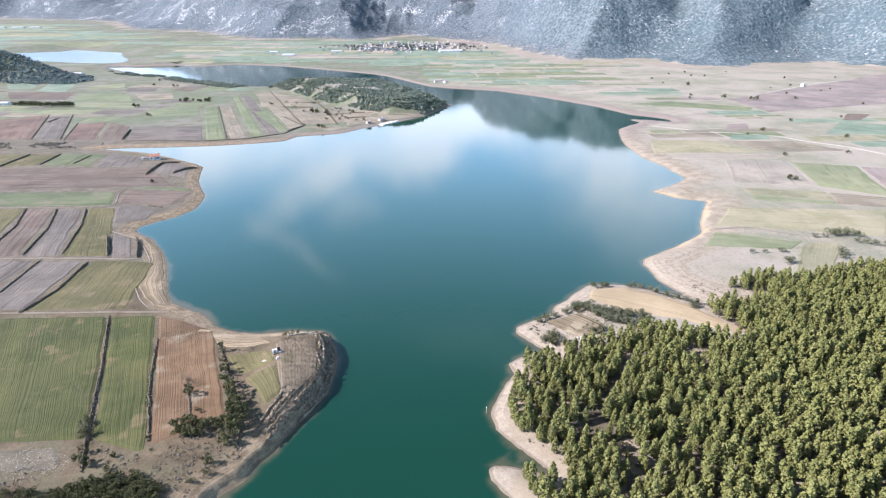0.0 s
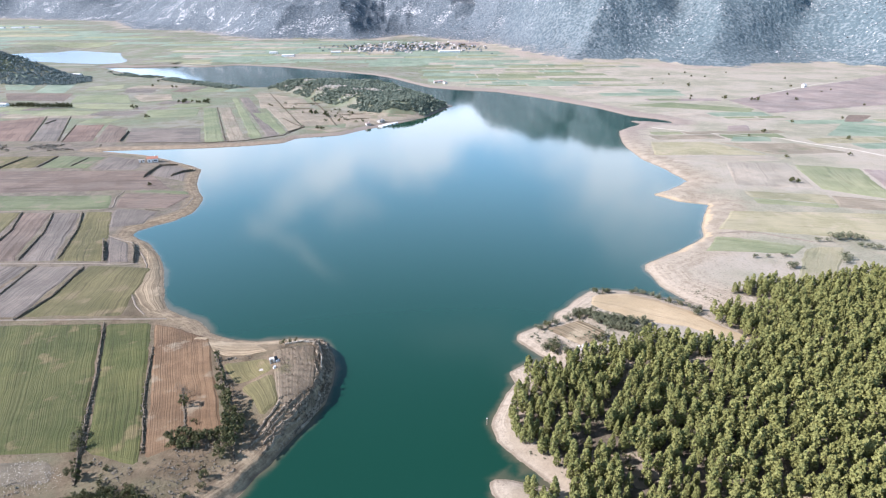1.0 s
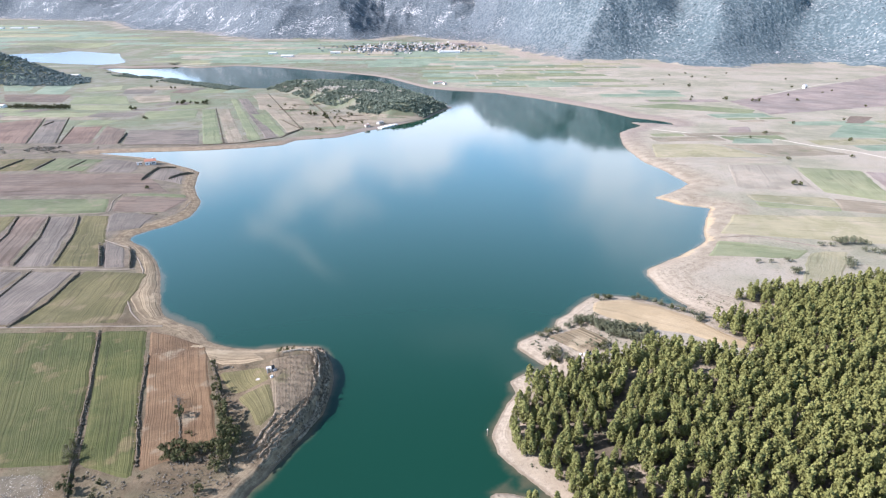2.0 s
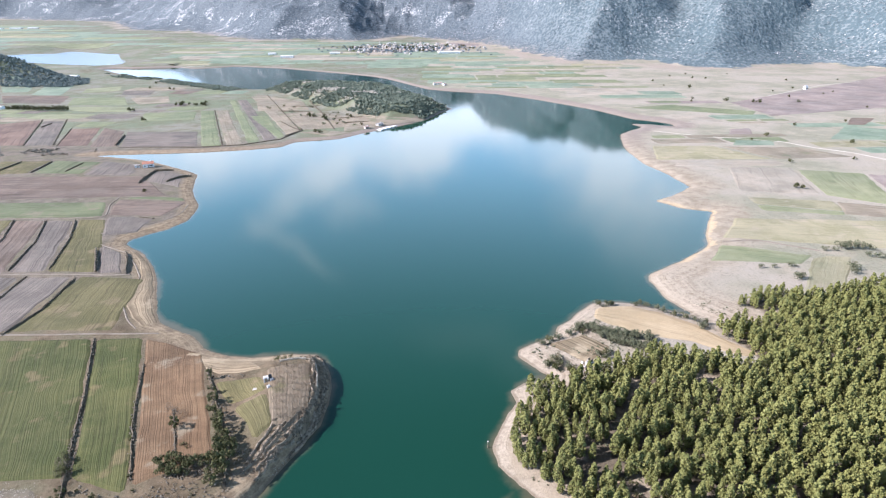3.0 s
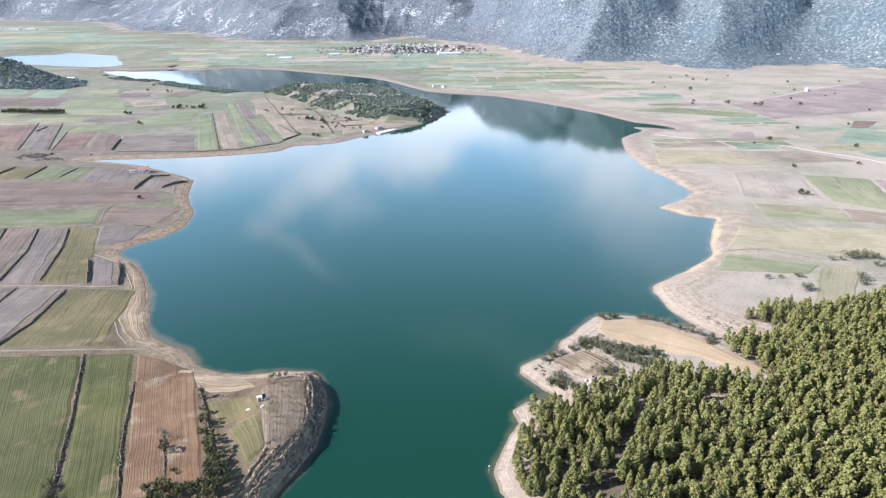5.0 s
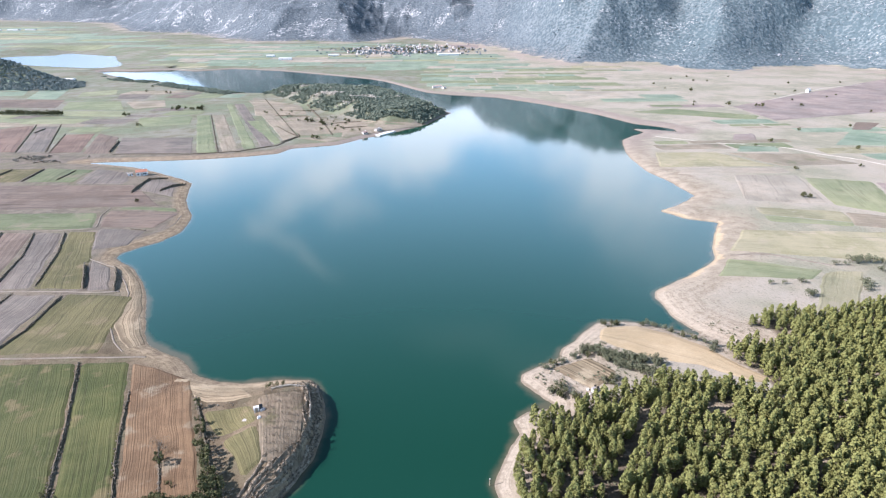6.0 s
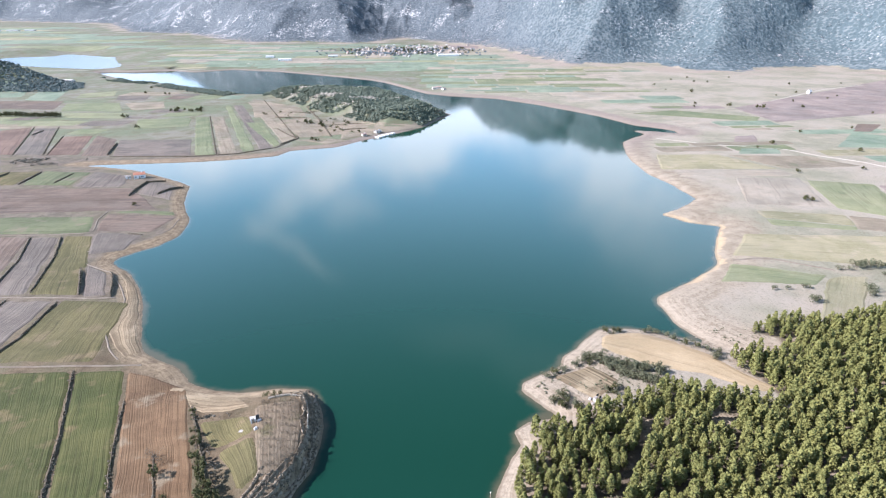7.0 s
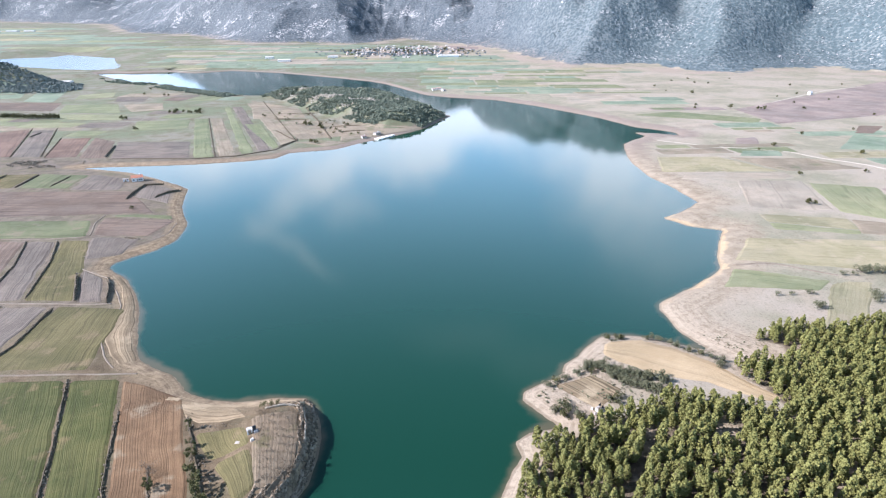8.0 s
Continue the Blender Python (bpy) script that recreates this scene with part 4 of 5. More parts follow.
def bank(line, tall, wide, label, seed, brush=1.0, earth=None):
    """A terrace bank or field edge: an earth ridge overgrown with dry brush."""
    rng = np.random.default_rng(900 + seed)
    pts, total = resample(line, max(3, int(resample(line, 2)[1] / 2.0)))
    top = tagged(new("field_bank"), label, "hedge bank", "field banks")
    rows, verts, faces = [], [], []
    wide *= 0.6
    # a step down to the east: a long easy rise, a worn lip, a steep face
    tall *= 0.62
    prof = [(-0.8, -0.12), (-0.36, 0.6), (-0.12, 0.95), (0.08, 1.0), (0.30, -0.25)]
    if wide < 1.2:
        tall *= 1.25
        prof = [(-0.55, -0.12), (-0.3, 0.6), (-0.08, 0.95), (0.1, 1.0), (0.32, -0.25)]
    for k, p in enumerate(pts):
        d = (pts[min(k + 1, len(pts) - 1)] - pts[max(k - 1, 0)]).normalized()
        s = Vector((-d.y, d.x))
        if s.x < 0:
            s = -s
        s = Vector((s.x, s.y))
        end = min(1.0, 0.25 + min(k, len(pts) - 1 - k) * 0.35)
        j = 0.8 + 0.4 * rng.random()
        o = s * (0.5 * (rng.random() - 0.5))
        zs = relief(np.array([p.x + o.x + s.x * wide * u for u, _ in prof]), np.array([p.y + o.y + s.y * wide * u for u, _ in prof]))[0]
        rows.append(len(verts))
        for (u, h), z in zip(prof, zs):
            q = p + o + s * (wide * u * (0.85 + 0.3 * rng.random()))
            verts.append((q.x, q.y, z + h * tall * j * end + 0.1))
    m = len(prof)
    for a, b in zip(rows, rows[1:]):
        for j in range(m - 1):
            faces.append((a + j, a + j + 1, b + j + 1, b + j))
    mesh_object("ridge", verts, faces, earth or BANK, top, smooth_it=True)
    n = int(total * 2.6 * brush)
    pick = rng.integers(0, len(pts), n)
    xy = np.array([tuple(pts[i]) for i in pick]) + rng.normal(size=(n, 2)) * 0.35
    z = relief(xy[:, 0], xy[:, 1])[0] + tall * (0.6 + 0.45 * rng.random(n))
    v, f = tufts(rng, np.stack([xy[:, 0], xy[:, 1], z], 1), 0.18 + 0.28 * rng.random(n), 0.8)
    tagged(mesh_object("brush", v.tolist(), f.tolist(), DRY, top), kind="stuff")
    return top


LEDGE = plain_material("ledge_rock", (0.118, 0.092, 0.063), (0.270, 0.222, 0.162), 1.6)
BANK = plain_material("bank_turf", (0.070, 0.056, 0.035), (0.119, 0.094, 0.062), 0.9)


def box(bm, x0, y0, z0, x1, y1, z1):
    vs = [bm.verts.new((x, y, z)) for z in (z0, z1) for x, y in ((x0, y0), (x1, y0), (x1, y1), (x0, y1))]
    for q in ((3, 2, 1, 0), (4, 5, 6, 7), (0, 1, 5, 4), (1, 2, 6, 5), (2, 3, 7, 6), (3, 0, 4, 7)):
        bm.faces.new([vs[i] for i in q])


def house(label, category, group, wide, deep, eaves, roof_rise, roof_mat, wall_mat, windows=2, chimney=True):
    """A small gabled building: walls, overhanging roof, door, windows with frames, chimney."""
    top = tagged(new("house" if category == "house" else "barn"), label, category, group)
    w, d = wide / 2, deep / 2
    bm = bmesh.new()
    a = [bm.verts.new(p) for p in ((-w, -d, -1.0), (w, -d, -1.0), (w, d, -1.0), (-w, d, -1.0))]
    b = [bm.verts.new(p) for p in ((-w, -d, eaves), (w, -d, eaves), (w, d, eaves), (-w, d, eaves))]
    r = [bm.verts.new((-w, 0, eaves + roof_rise)), bm.verts.new((w, 0, eaves + roof_rise))]
    for q in ((a[0], a[1], b[1], b[0]), (a[2], a[3], b[3], b[2]), (a[1], a[2], b[2], r[1], b[1]), (a[3], a[0], b[0], r[0], b[3]), (a[3], a[2], a[1], a[0])):
        bm.faces.new(q)
    part("wall", bm, wall_mat, top)
    bm = bmesh.new()
    o, t = (0.45 if wide > 4 else 0.12), (0.18 if wide > 4 else 0.07)
    k = roof_rise / d
    for s in (-1, 1):
        p = [(-w - o, s * (d + o), eaves - o * k), (w + o, s * (d + o), eaves - o * k), (w + o, 0, eaves + roof_rise), (-w - o, 0, eaves + roof_rise)]
        lo = [bm.verts.new((x, y, z + 0.02)) for x, y, z in p]
        hi = [bm.verts.new((x, y, z + 0.02 + t)) for x, y, z in p]
        bm.faces.new(lo)
        bm.faces.new(hi)
        for i in range(4):
            bm.faces.new((lo[i], lo[(i + 1) % 4], hi[(i + 1) % 4], hi[i]))
    roof = part("roof", bm, roof_mat, top)
    if chimney:
        bm = bmesh.new()
        box(bm, w * 0.4, -0.3, eaves + roof_rise * 0.6, w * 0.4 + 0.6, 0.3, eaves + roof_rise + 0.8)
        part("chimney", bm, WALL, roof)
    bm = bmesh.new()
    box(bm, -0.5, -d - 0.06, 0.0, 0.5, -d + 0.02, 2.05)
    part("door", bm, WOOD, top)
    for i in range(windows):
        x = -w + wide * (i + 0.5) / windows
        if abs(x) < 0.9:
            x += 1.6
        for y in (-d, d):
            s = -1 if y < 0 else 1
            bm = bmesh.new()
            box(bm, x - 0.6, min(y, y + s * 0.05), 1.0, x + 0.6, max(y, y + s * 0.05), 2.2)
            win = part("window", bm, GLASS, top)
            bm = bmesh.new()
            box(bm, x - 0.75, min(y, y + s * 0.12), 0.88, x + 0.75, max(y, y + s * 0.12), 1.0)
            part("sill", bm, WALL, win)
    return top


def put(ob, x, y, turn=0.0, sink=0.0):
    ob.matrix_basis = pose(x, y, height(x, y) - sink, 0, 0, turn)
    return ob


# ---- tracks ----
for k, (line, wide) in enumerate([
        ([(-219, 231), (-178, 232), (-150, 232.5), (-127, 234)], 1.8), ([(-262, 295), (-208, 296), (-180, 294), (-170, 296)], 2.2),
        ([(-335, 386), (-263, 387), (-235, 391), (-247, 418), (-249, 436)], 1.8),
        ([(368, 626), (384, 598), (410, 574), (424, 538), (470, 505), (520, 470)], 4.0), ([(250, 690), (300, 655), (368, 626)], 4.0), ([(-560, 1720), (-420, 1735), (-250, 1800), (-120, 1850), (40, 1840)], 7.0), ([(537, 978), (619, 1047), (717, 1126), (833, 1187)], 6.0),
        ([(173, 340), (196, 341), (224, 323)], 3.0),
        ([(-300, 497), (-276, 530), (-268, 533)], 3.0), ([(-1010, 1545), (-880, 1560), (-760, 1572), (-620, 1610)], 6.0)]):
    ribbon("road", line, wide * 0.65, CHALK_TRACK if wide >= 4 else TRACK, "pale unpaved farm track", "track", seed=k, lift=0.27)

ribbon("beach", [(-97.0, 214.0), (-87.0, 211.6), (-78.5, 212.4), (-72.4, 214.4), (-61.3, 216.0), (-52.5, 214.8)], 4.4, SAND, "pale trodden sand along a point", "beach", seed=31, lift=0.12, step=1.5)
tagged(loft("beach", [(-104, 219), (-96, 215.5), (-88, 212), (-79, 212.5)], [(-93.5, 203), (-88, 200), (-80, 200), (-71, 203)], FIELD["bare"], lift=0.1, seed=331, wave=0.9), "tan trodden earth above a sandy shore", "beach", kind="structure")
tagged(loft("beach", [(-190, 333), (-176, 317), (-164, 295), (-159.5, 277), (-156.5, 262), (-148, 250), (-138, 240)], [(-184, 331), (-170, 315), (-158.5, 297), (-151.5, 283), (-145, 268), (-140, 256.5), (-132.5, 245.5)], FIELD["bare"], lift=0.1, seed=332, wave=0.9), "bare tan drawdown bank with worn ruts", "beach", kind="structure")
ribbon("clearing", [(51, 147), (54, 141), (58, 135), (58, 130)], 5.5, SAND, "bare sandy clearing in a pine wood", "clearing", seed=33, lift=0.15, step=1.5)
ribbon("beach", [(-107.4, 217.0), (-104.0, 216.4), (-100.5, 215.8)], 4.0, SAND, "pale bare patch at a field corner", "bare ground", seed=32, lift=0.30, step=1.5)
for k, (line, wide) in enumerate([([(-214, 341.2), (-190.5, 328.5), (-176.5, 312), (-164, 293.5), (-158.6, 274), (-157.2, 261), (-147.5, 247), (-138.5, 237.5)], 1.3),
                                  ([(-222, 355.4), (-206.1, 369.4), (-193.3, 381.5), (-186, 397), (-190, 420)], 1.5)]):
    ribbon("road", line, wide * 0.7, TRACK, "worn vehicle track along the bare bank", "track", seed=40 + k, lift=0.16, step=1.5)

# ---- terrace banks and hedges between the fields ----
for k, (line, tall, wide) in enumerate([
        ([(-152, 228), (-134, 190), (-121, 159), (-114, 143), (-109, 133)], 0.8, 1.3), ([(-120, 207), (-109, 176), (-95, 146)], 0.7, 1.1),
        ([(-93, 203), (-84, 187), (-75, 169), (-68, 154), (-65, 143)], 0.7, 1.6), ([(-96, 179), (-86, 157)], 0.6, 1.4),
        ([(-197, 290), (-192, 254), (-195, 232)], 1.3, 2.2), ([(-225, 292), (-219, 253), (-224, 234)], 1.1, 2.0),
        ([(-294, 383), (-277, 348), (-263, 300)], 1.3, 2.4), ([(-271.5, 382), (-253, 343), (-240, 300)], 1.3, 2.4),
        ([(-251, 382), (-235, 349), (-218, 301)], 1.3, 2.4), ([(-208, 330), (-199, 314), (-191, 299)], 2.6, 2.2), ([(-188, 326), (-180, 312), (-173, 296)], 2.4, 2.2),
        ([(-402, 550), (-399, 503)], 2.0, 4.0), ([(-373, 551), (-367, 510)], 1.6, 3.0), ([(-340, 545), (-338, 512)], 1.4, 2.6),
        ([(-243, 519), (-257, 514), (-256, 492), (-253, 474)], 2.6, 4.5), ([(-221, 503), (-228, 492), (-232, 478)], 2.6, 4.5), ([(-369, 678), (-350, 622)], 2.4, 5.0),
        ([(-504, 758), (-500, 730)], 1.8, 4.0), ([(-181, 668), (-168, 702), (-172, 715)], 1.2, 3.0), ([(-210, 388), (-200, 386)], 1.2, 2.5), ([(-533, 785), (-451, 625)], 0.9, 2.0), ([(-501, 785), (-419, 625)], 0.9, 2.0), ([(-457, 722), (-413, 622)], 0.9, 2.0), ([(-343, 614), (-300, 614), (-259, 613), (-214, 624), (-181, 652)], 0.8, 1.8), ([(-181, 652), (-168, 700)], 1.0, 2.0), ([(-330, 858), (-234, 618)], 0.5, 1.4), ([(-300, 1024), (-170, 702)], 0.7, 1.8), ([(-235, 850), (-209, 845), (-184, 840)], 1.6, 4.0), ([(-209, 940), (-170, 835), (-130, 710)], 1.4, 3.2), ([(-127, 750), (-111, 755), (-95, 759)], 1.8, 4.0), ([(-223, 896), (-203, 890), (-182, 897)], 1.3, 3.5), ([(-208, 762), (-188, 728), (-167, 697)], 1.2, 3.0), ([(-142, 786), (-123, 791), (-105, 796)], 1.4, 3.5)]):
    bank(line, tall, wide, "overgrown earth bank edging the fields", k)

# ---- eroded ledges stepping down to the water round the point ----
rim = resample(LEFT[2:11], 60)[0]
ledge_rng = np.random.default_rng(31)
for k in range(30):
    lo = int(ledge_rng.integers(0, 46))
    hi = min(58, lo + int(ledge_rng.integers(7, 18)))
    inland = 0.6 + (9.5 if lo < 22 else 5.5) * ledge_rng.random() ** 1.3
    line, drift = [], 0.0
    slant = 0.16 * ledge_rng.normal()
    for q in range(lo, hi):
        along_rim = (rim[min(q + 1, 59)] - rim[max(q - 1, 0)]).normalized()
        drift = 0.8 * drift + 0.34 * ledge_rng.normal() + 0.2 * slant
        off = max(0.5, inland + drift + slant * (q - lo) * 0.5)
        line.append((rim[q].x - along_rim.y * off, rim[q].y + along_rim.x * off))
    bank(line, 0.5 + 0.8 * ledge_rng.random(), 1.0 + 1.1 * ledge_rng.random(), "eroded rocky ledge above the waterline", 80 + k, 1.3, LEDGE)

# ---- pine wood ----
rng = np.random.default_rng(3)
grid = [(x + (r % 2) * 1.65, y) for r, y in enumerate(np.arange(100, 284, 3.0)) for x in np.arange(14, 300, 3.3)]
pts = np.array(grid) + rng.normal(size=(len(grid), 2)) * 0.85
keep = (away(pts[:, 0], pts[:, 1], FOREST) < -0.3) & (pts[:, 0] < 0.58 * pts[:, 1] + 86) & (away(pts[:, 0], pts[:, 1], LAKE) > 5.0)
for cx, cy, r in ((43, 150, 4.5), (56, 139, 5.0), (57, 133, 3.0), (138, 147, 3.5), (98, 190, 3.5), (79, 193, 3.5)):
    keep &= np.hypot(pts[:, 0] - cx, pts[:, 1] - cy) > r * (0.75 + 0.5 * rng.random(len(pts)))
ride = np.array([(49, 150), (55, 160), (62, 173), (72, 187)])
for (ax, ay), (bx, by) in zip(ride, ride[1:]):
    t = np.clip(((pts[:, 0] - ax) * (bx - ax) + (pts[:, 1] - ay) * (by - ay)) / ((bx - ax) ** 2 + (by - ay) ** 2), 0, 1)
    keep &= np.hypot(pts[:, 0] - ax - t * (bx - ax), pts[:, 1] - ay - t * (by - ay)) > 1.8
keep &= rng.random(len(pts)) > 0.05
pts = pts[keep]
near = np.argsort(np.hypot(pts[:, 0] - 50, (pts[:, 1] - 150) * 1.1))
ground_z = relief(pts[:, 0], pts[:, 1])[0]
talls = 5.6 + 3.6 * rng.random(len(pts)) ** 1.2
pines = [tree_thing("pine_tree", "sunlit olive-green pine in dense lakeside wood", "tree", "pines of the wood", 100 + k, 8.0, "pine") for k in range(6)]
for n, i in enumerate(near[:300]):
    m = pose(pts[i, 0], pts[i, 1], ground_z[i] - 0.1, 0, 0, 360 * rng.random()) @ Matrix.Scale(talls[i] / 8.0, 4)
    if n < len(pines):
        pines[n].matrix_basis = m
    else:
        ob = copy_thing(pines[n % len(pines)], pose(0, 0, 0))
        ob.matrix_basis = m
allv, allf, base = [], [], 0
for i in near[300:]:
    c, d, s = pine_crown(rng, talls[i], 28, 9, 0.92 + 0.16 * rng.random())
    v, f = sprays(rng, c + np.array([pts[i, 0], pts[i, 1], ground_z[i] - 0.1]), d, 0.052 * s)
    allv.append(v)
    allf.append(f + base)
    base += len(v)
me = bpy.data.meshes.new("pine_wood")
me.from_pydata(np.concatenate(allv).tolist(), [], np.concatenate(allf).tolist())
me.materials.append(PINE)
tagged(new("pine_wood", me), "dense olive-green pine plantation reaching back from the shore", "forest", kind="stuff")

# ---- single trees and shrubs ----
oak = tree_thing("shrub", "dark evergreen shrub beside dry ground", "shrub", "evergreen shrubs", 201, 3.0, "shrub")
oak_b = tree_thing("shrub", "dark evergreen shrub beside dry ground", "shrub", "evergreen shrubs", 202, 3.0, "shrub")
round_a = tree_thing("tree", "dark round-crowned evergreen tree among fields", "tree", "field trees", 203, 6.0, "round")
round_b = tree_thing("tree", "dark round-crowned evergreen tree among fields", "tree", "field trees", 204, 6.0, "round")
maquis = tree_thing("shrub", "grey-green maquis shrub on dry ground", "shrub", "maquis shrubs", 206, 3.0, "maquis")
bare = tree_thing("fruit_tree", "leafless grey fruit tree in a lakeside orchard", "tree", "orchard trees", 205, 2.4, "bare")
used = set()


def plant(src, x, y, tall, base_tall):
    m = pose(x, y, height(x, y) - 0.1, 0, 0, rng.random() * 360) @ Matrix.Scale(tall / base_tall, 4)
    if src not in used:
        used.add(src)
        src.matrix_basis = m
        return
    copy_thing(src, pose(0, 0, 0)).matrix_basis = m


slim = tree_thing("hedge_tree", "dark slender evergreen tree in a field hedge", "tree", "hedge trees", 207, 6.0, "slim")
slim_b = tree_thing("hedge_tree", "dark slender evergreen tree in a field hedge", "tree", "hedge trees", 208, 6.0, "slim")
for x, y, h in [(-89.5, 196.5, 4.2), (-85.4, 188.0, 4.0), (-84.0, 184.5, 4.4), (-82.6, 182.0, 5.2), (-80.4, 177.0, 4.6), (-78.8, 173.6, 6.4), (-77.6, 171.0, 5.6), (-76.4, 168.5, 6.8), (-75.0, 166.0, 6.0),
                (-92.4, 171.6, 4.6), (-91.2, 169.4, 4.2), (-83.4, 159.6, 1.8), (-112.5, 140.5, 3.6), (-110.8, 136.5, 4.4), (-110.2, 134.4, 5.0)]:
    plant(rng.choice([slim, slim_b]), x, y, h, 6.0)
for x, y, h in [(-119.5, 154.5, 3.4), (-116.8, 148.5, 3.6), (-102.5, 139, 2.0), (-72.4, 162.0, 5.6), (-70.6, 158.4, 6.2), (-69.2, 155.4, 6.6), (-68.4, 151.4, 6.6), (-69.0, 147.6, 5.6), (-69.5, 143.5, 4.4),
                (-88.2, 152.2, 4.2), (-85.0, 152.4, 4.6), (-82.0, 151.8, 4.8), (-79.0, 151.2, 4.6), (-76.0, 151.4, 4.6), (-73.0, 152.0, 4.6), (-86.0, 148.4, 4.4), (-82.6, 147.6, 4.6), (-79.4, 147.8, 4.2), (-71.5, 135, 3.2)]:
    plant(rng.choice([round_a, round_b]), x, y, h, 6.0)
for x, y, h in [(-95.8, 178.6, 4.0), (-94.9, 176.8, 3.6), (-93.6, 174.2, 3.8), (-117.4, 150.6, 4.6), (-118.2, 152.0, 4.2), (-115.6, 146.4, 3.2)]:
    plant(bare, x, y, h, 2.4)
for x, y, h in [(-67, 210.5, 2.2), (-64.5, 211, 2.0), (-62, 211.6, 1.8), (-96, 147, 1.2), (-104, 164, 1.0), (-85, 161, 1.4), (-101.5, 133.5, 2.0), (-71, 131, 2.2), (-74, 128, 1.8)]:
    plant(oak, x, y, h, 3.0)
for k in range(125):
    f = rng.random()
    plant(rng.choice([oak, oak_b]), -110 + 29 * f + rng.normal() * 1.5, 120.5 + 10.0 * rng.random() * math.sin(0.4 + 2.5 * f) + rng.normal() * 0.8, 1.2 + 1.7 * rng.random(), 3.0)
for k in range(22):
    plant(rng.choice([oak, oak_b]), -130 + 18 * rng.random(), 120.5 + 4.5 * rng.random(), 1.4 + 1.2 * rng.random(), 3.0)
for k in range(40):
    plant(rng.choice([oak, bare]), -112 + 50 * rng.random(), 126 + 16 * rng.random(), 0.5 + 0.5 * rng.random(), 3.0)
for line, n in (([(61, 235.8), (67, 234.6), (72, 231), (80, 227.7), (91, 225)], 48), ([(68.5, 230.5), (74, 224.5), (82, 219.5), (86, 219)], 34)):
    for p in resample(line, n)[0]:
        plant(maquis, p.x + 0.9 * rng.normal(), p.y + 1.3 * rng.normal(), 2.0 + 1.5 * rng.random(), 3.0)
for k in range(26):
    plant(rng.choice([maquis, oak_b]), 54 + 5.5 * rng.normal(), 139 + 5.0 * rng.normal(), 0.9 + 1.1 * rng.random(), 3.0)
for x, y in [(45, 211), (48, 207.5), (50, 205), (51.5, 203), (43, 208), (46.5, 205), (65, 212.5), (69, 214.5), (67, 211), (76, 259), (79, 259.5), (82, 259.5), (94, 260), (97, 259), (100, 257.5),
             (103, 254.5), (106, 251.5), (109, 248.5), (113, 245.5), (116, 242), (120, 238.5), (118, 235), (42, 224), (47, 227), (50, 228.5), (57, 231), (60, 234)]:
    for _ in range(2):
        plant(rng.choice([oak, maquis]), x + rng.normal() * 0.8, y + rng.normal() * 0.7, 1.9 + 1.2 * rng.random(), 3.0)
for x, y, h in [(188.1, 285.3, 4.5), (191.3, 286.6, 4.0), (176.5, 299.5, 3.0), (184.0, 299.8, 2.6), (193.0, 301.5, 3.2), (195.6, 300.5, 2.2), (226, 324, 3.4), (232, 324, 3.0), (238, 326, 5.0), (241, 327, 5.4), (244, 328, 5.2),
                (247, 327, 5.4), (251, 326, 5.0), (254, 325, 4.2), (227, 299, 4.6), (225, 296, 4.4), (222, 292, 4.2), (246, 315, 3.6), (250, 313, 3.8), (254, 310, 4.0), (259, 308, 4.0), (283, 452, 5.0), (287, 450, 4.0),
                (455, 1092, 7), (487, 906, 7), (480, 909, 6), (444, 923, 7), (437, 616, 5), (391, 544, 4), (326, 536, 4), (366, 655, 5),
                (-451, 853, 6.5), (-447, 856, 5), (-391, 770, 6), (-236, 449, 3.5), (-503, 1105, 5), (-495, 1102, 4.5), (-548, 1122, 5), (-573, 1200, 5), (-179, 798, 7), (-173, 797, 6), (-156, 780, 7), (-152, 772, 6), (-149, 689, 5), (-143, 686, 5)]:
    if 150 < x < 270:
        plant(maquis, x, y, 0.85 * h, 3.0)
    else:
        plant(rng.choice([round_a, round_b]), x, y, h, 6.0)
for k in range(14):
    plant(rng.choice([round_a, round_b]), -408 + 50 * rng.random(), 900 + 30 * rng.random(), 3.5 + 2.5 * rng.random(), 6.0)
for k in range(26):
    plant(rng.choice([round_a, round_b]), -640 + 3.7 * k, 870 - 0.4 * k + 3 * rng.random(), 6 + 2.5 * rng.random(), 6.0)
for k in range(30):
    a, b = rng.random(), rng.random()
    x, y = 330 + 600 * a, 480 + 900 * b
    if away(np.array([x]), np.array([y]), FOOT)[0] > 40 and away(np.array([x]), np.array([y]), LAKE)[0] > 60:
        plant(rng.choice([round_a, round_b]), x, y, 3 + 2 * rng.random(), 6.0)
for k in range(34):
    a, b = rng.random(), rng.random()
    x, y = -270 + 60 * a + 130 * b, 900 - 170 * b + 30 * (a - 0.5)
    if away(np.array([x]), np.array([y]), HILL)[0] > 4 and away(np.array([x]), np.array([y]), LAKE)[0] > 12:
        plant(rng.choice([oak, maquis]), x, y, 1.8 + 2.2 * rng.random(), 3.0)
# the orchard in rows
for r in range(10):
    y = 203.5 - 3.6 * r
    x0, x1 = -67 + 1.05 * r, -48.5 + 0.35 * r - (0.4 * (r - 5) if r > 5 else 0)
    x = x0
    while x < x1:
        plant(bare, x + rng.normal() * 0.3, y + rng.normal() * 0.25, 1.8 + 0.7 * rng.random(), 2.4)
        x += 1.7


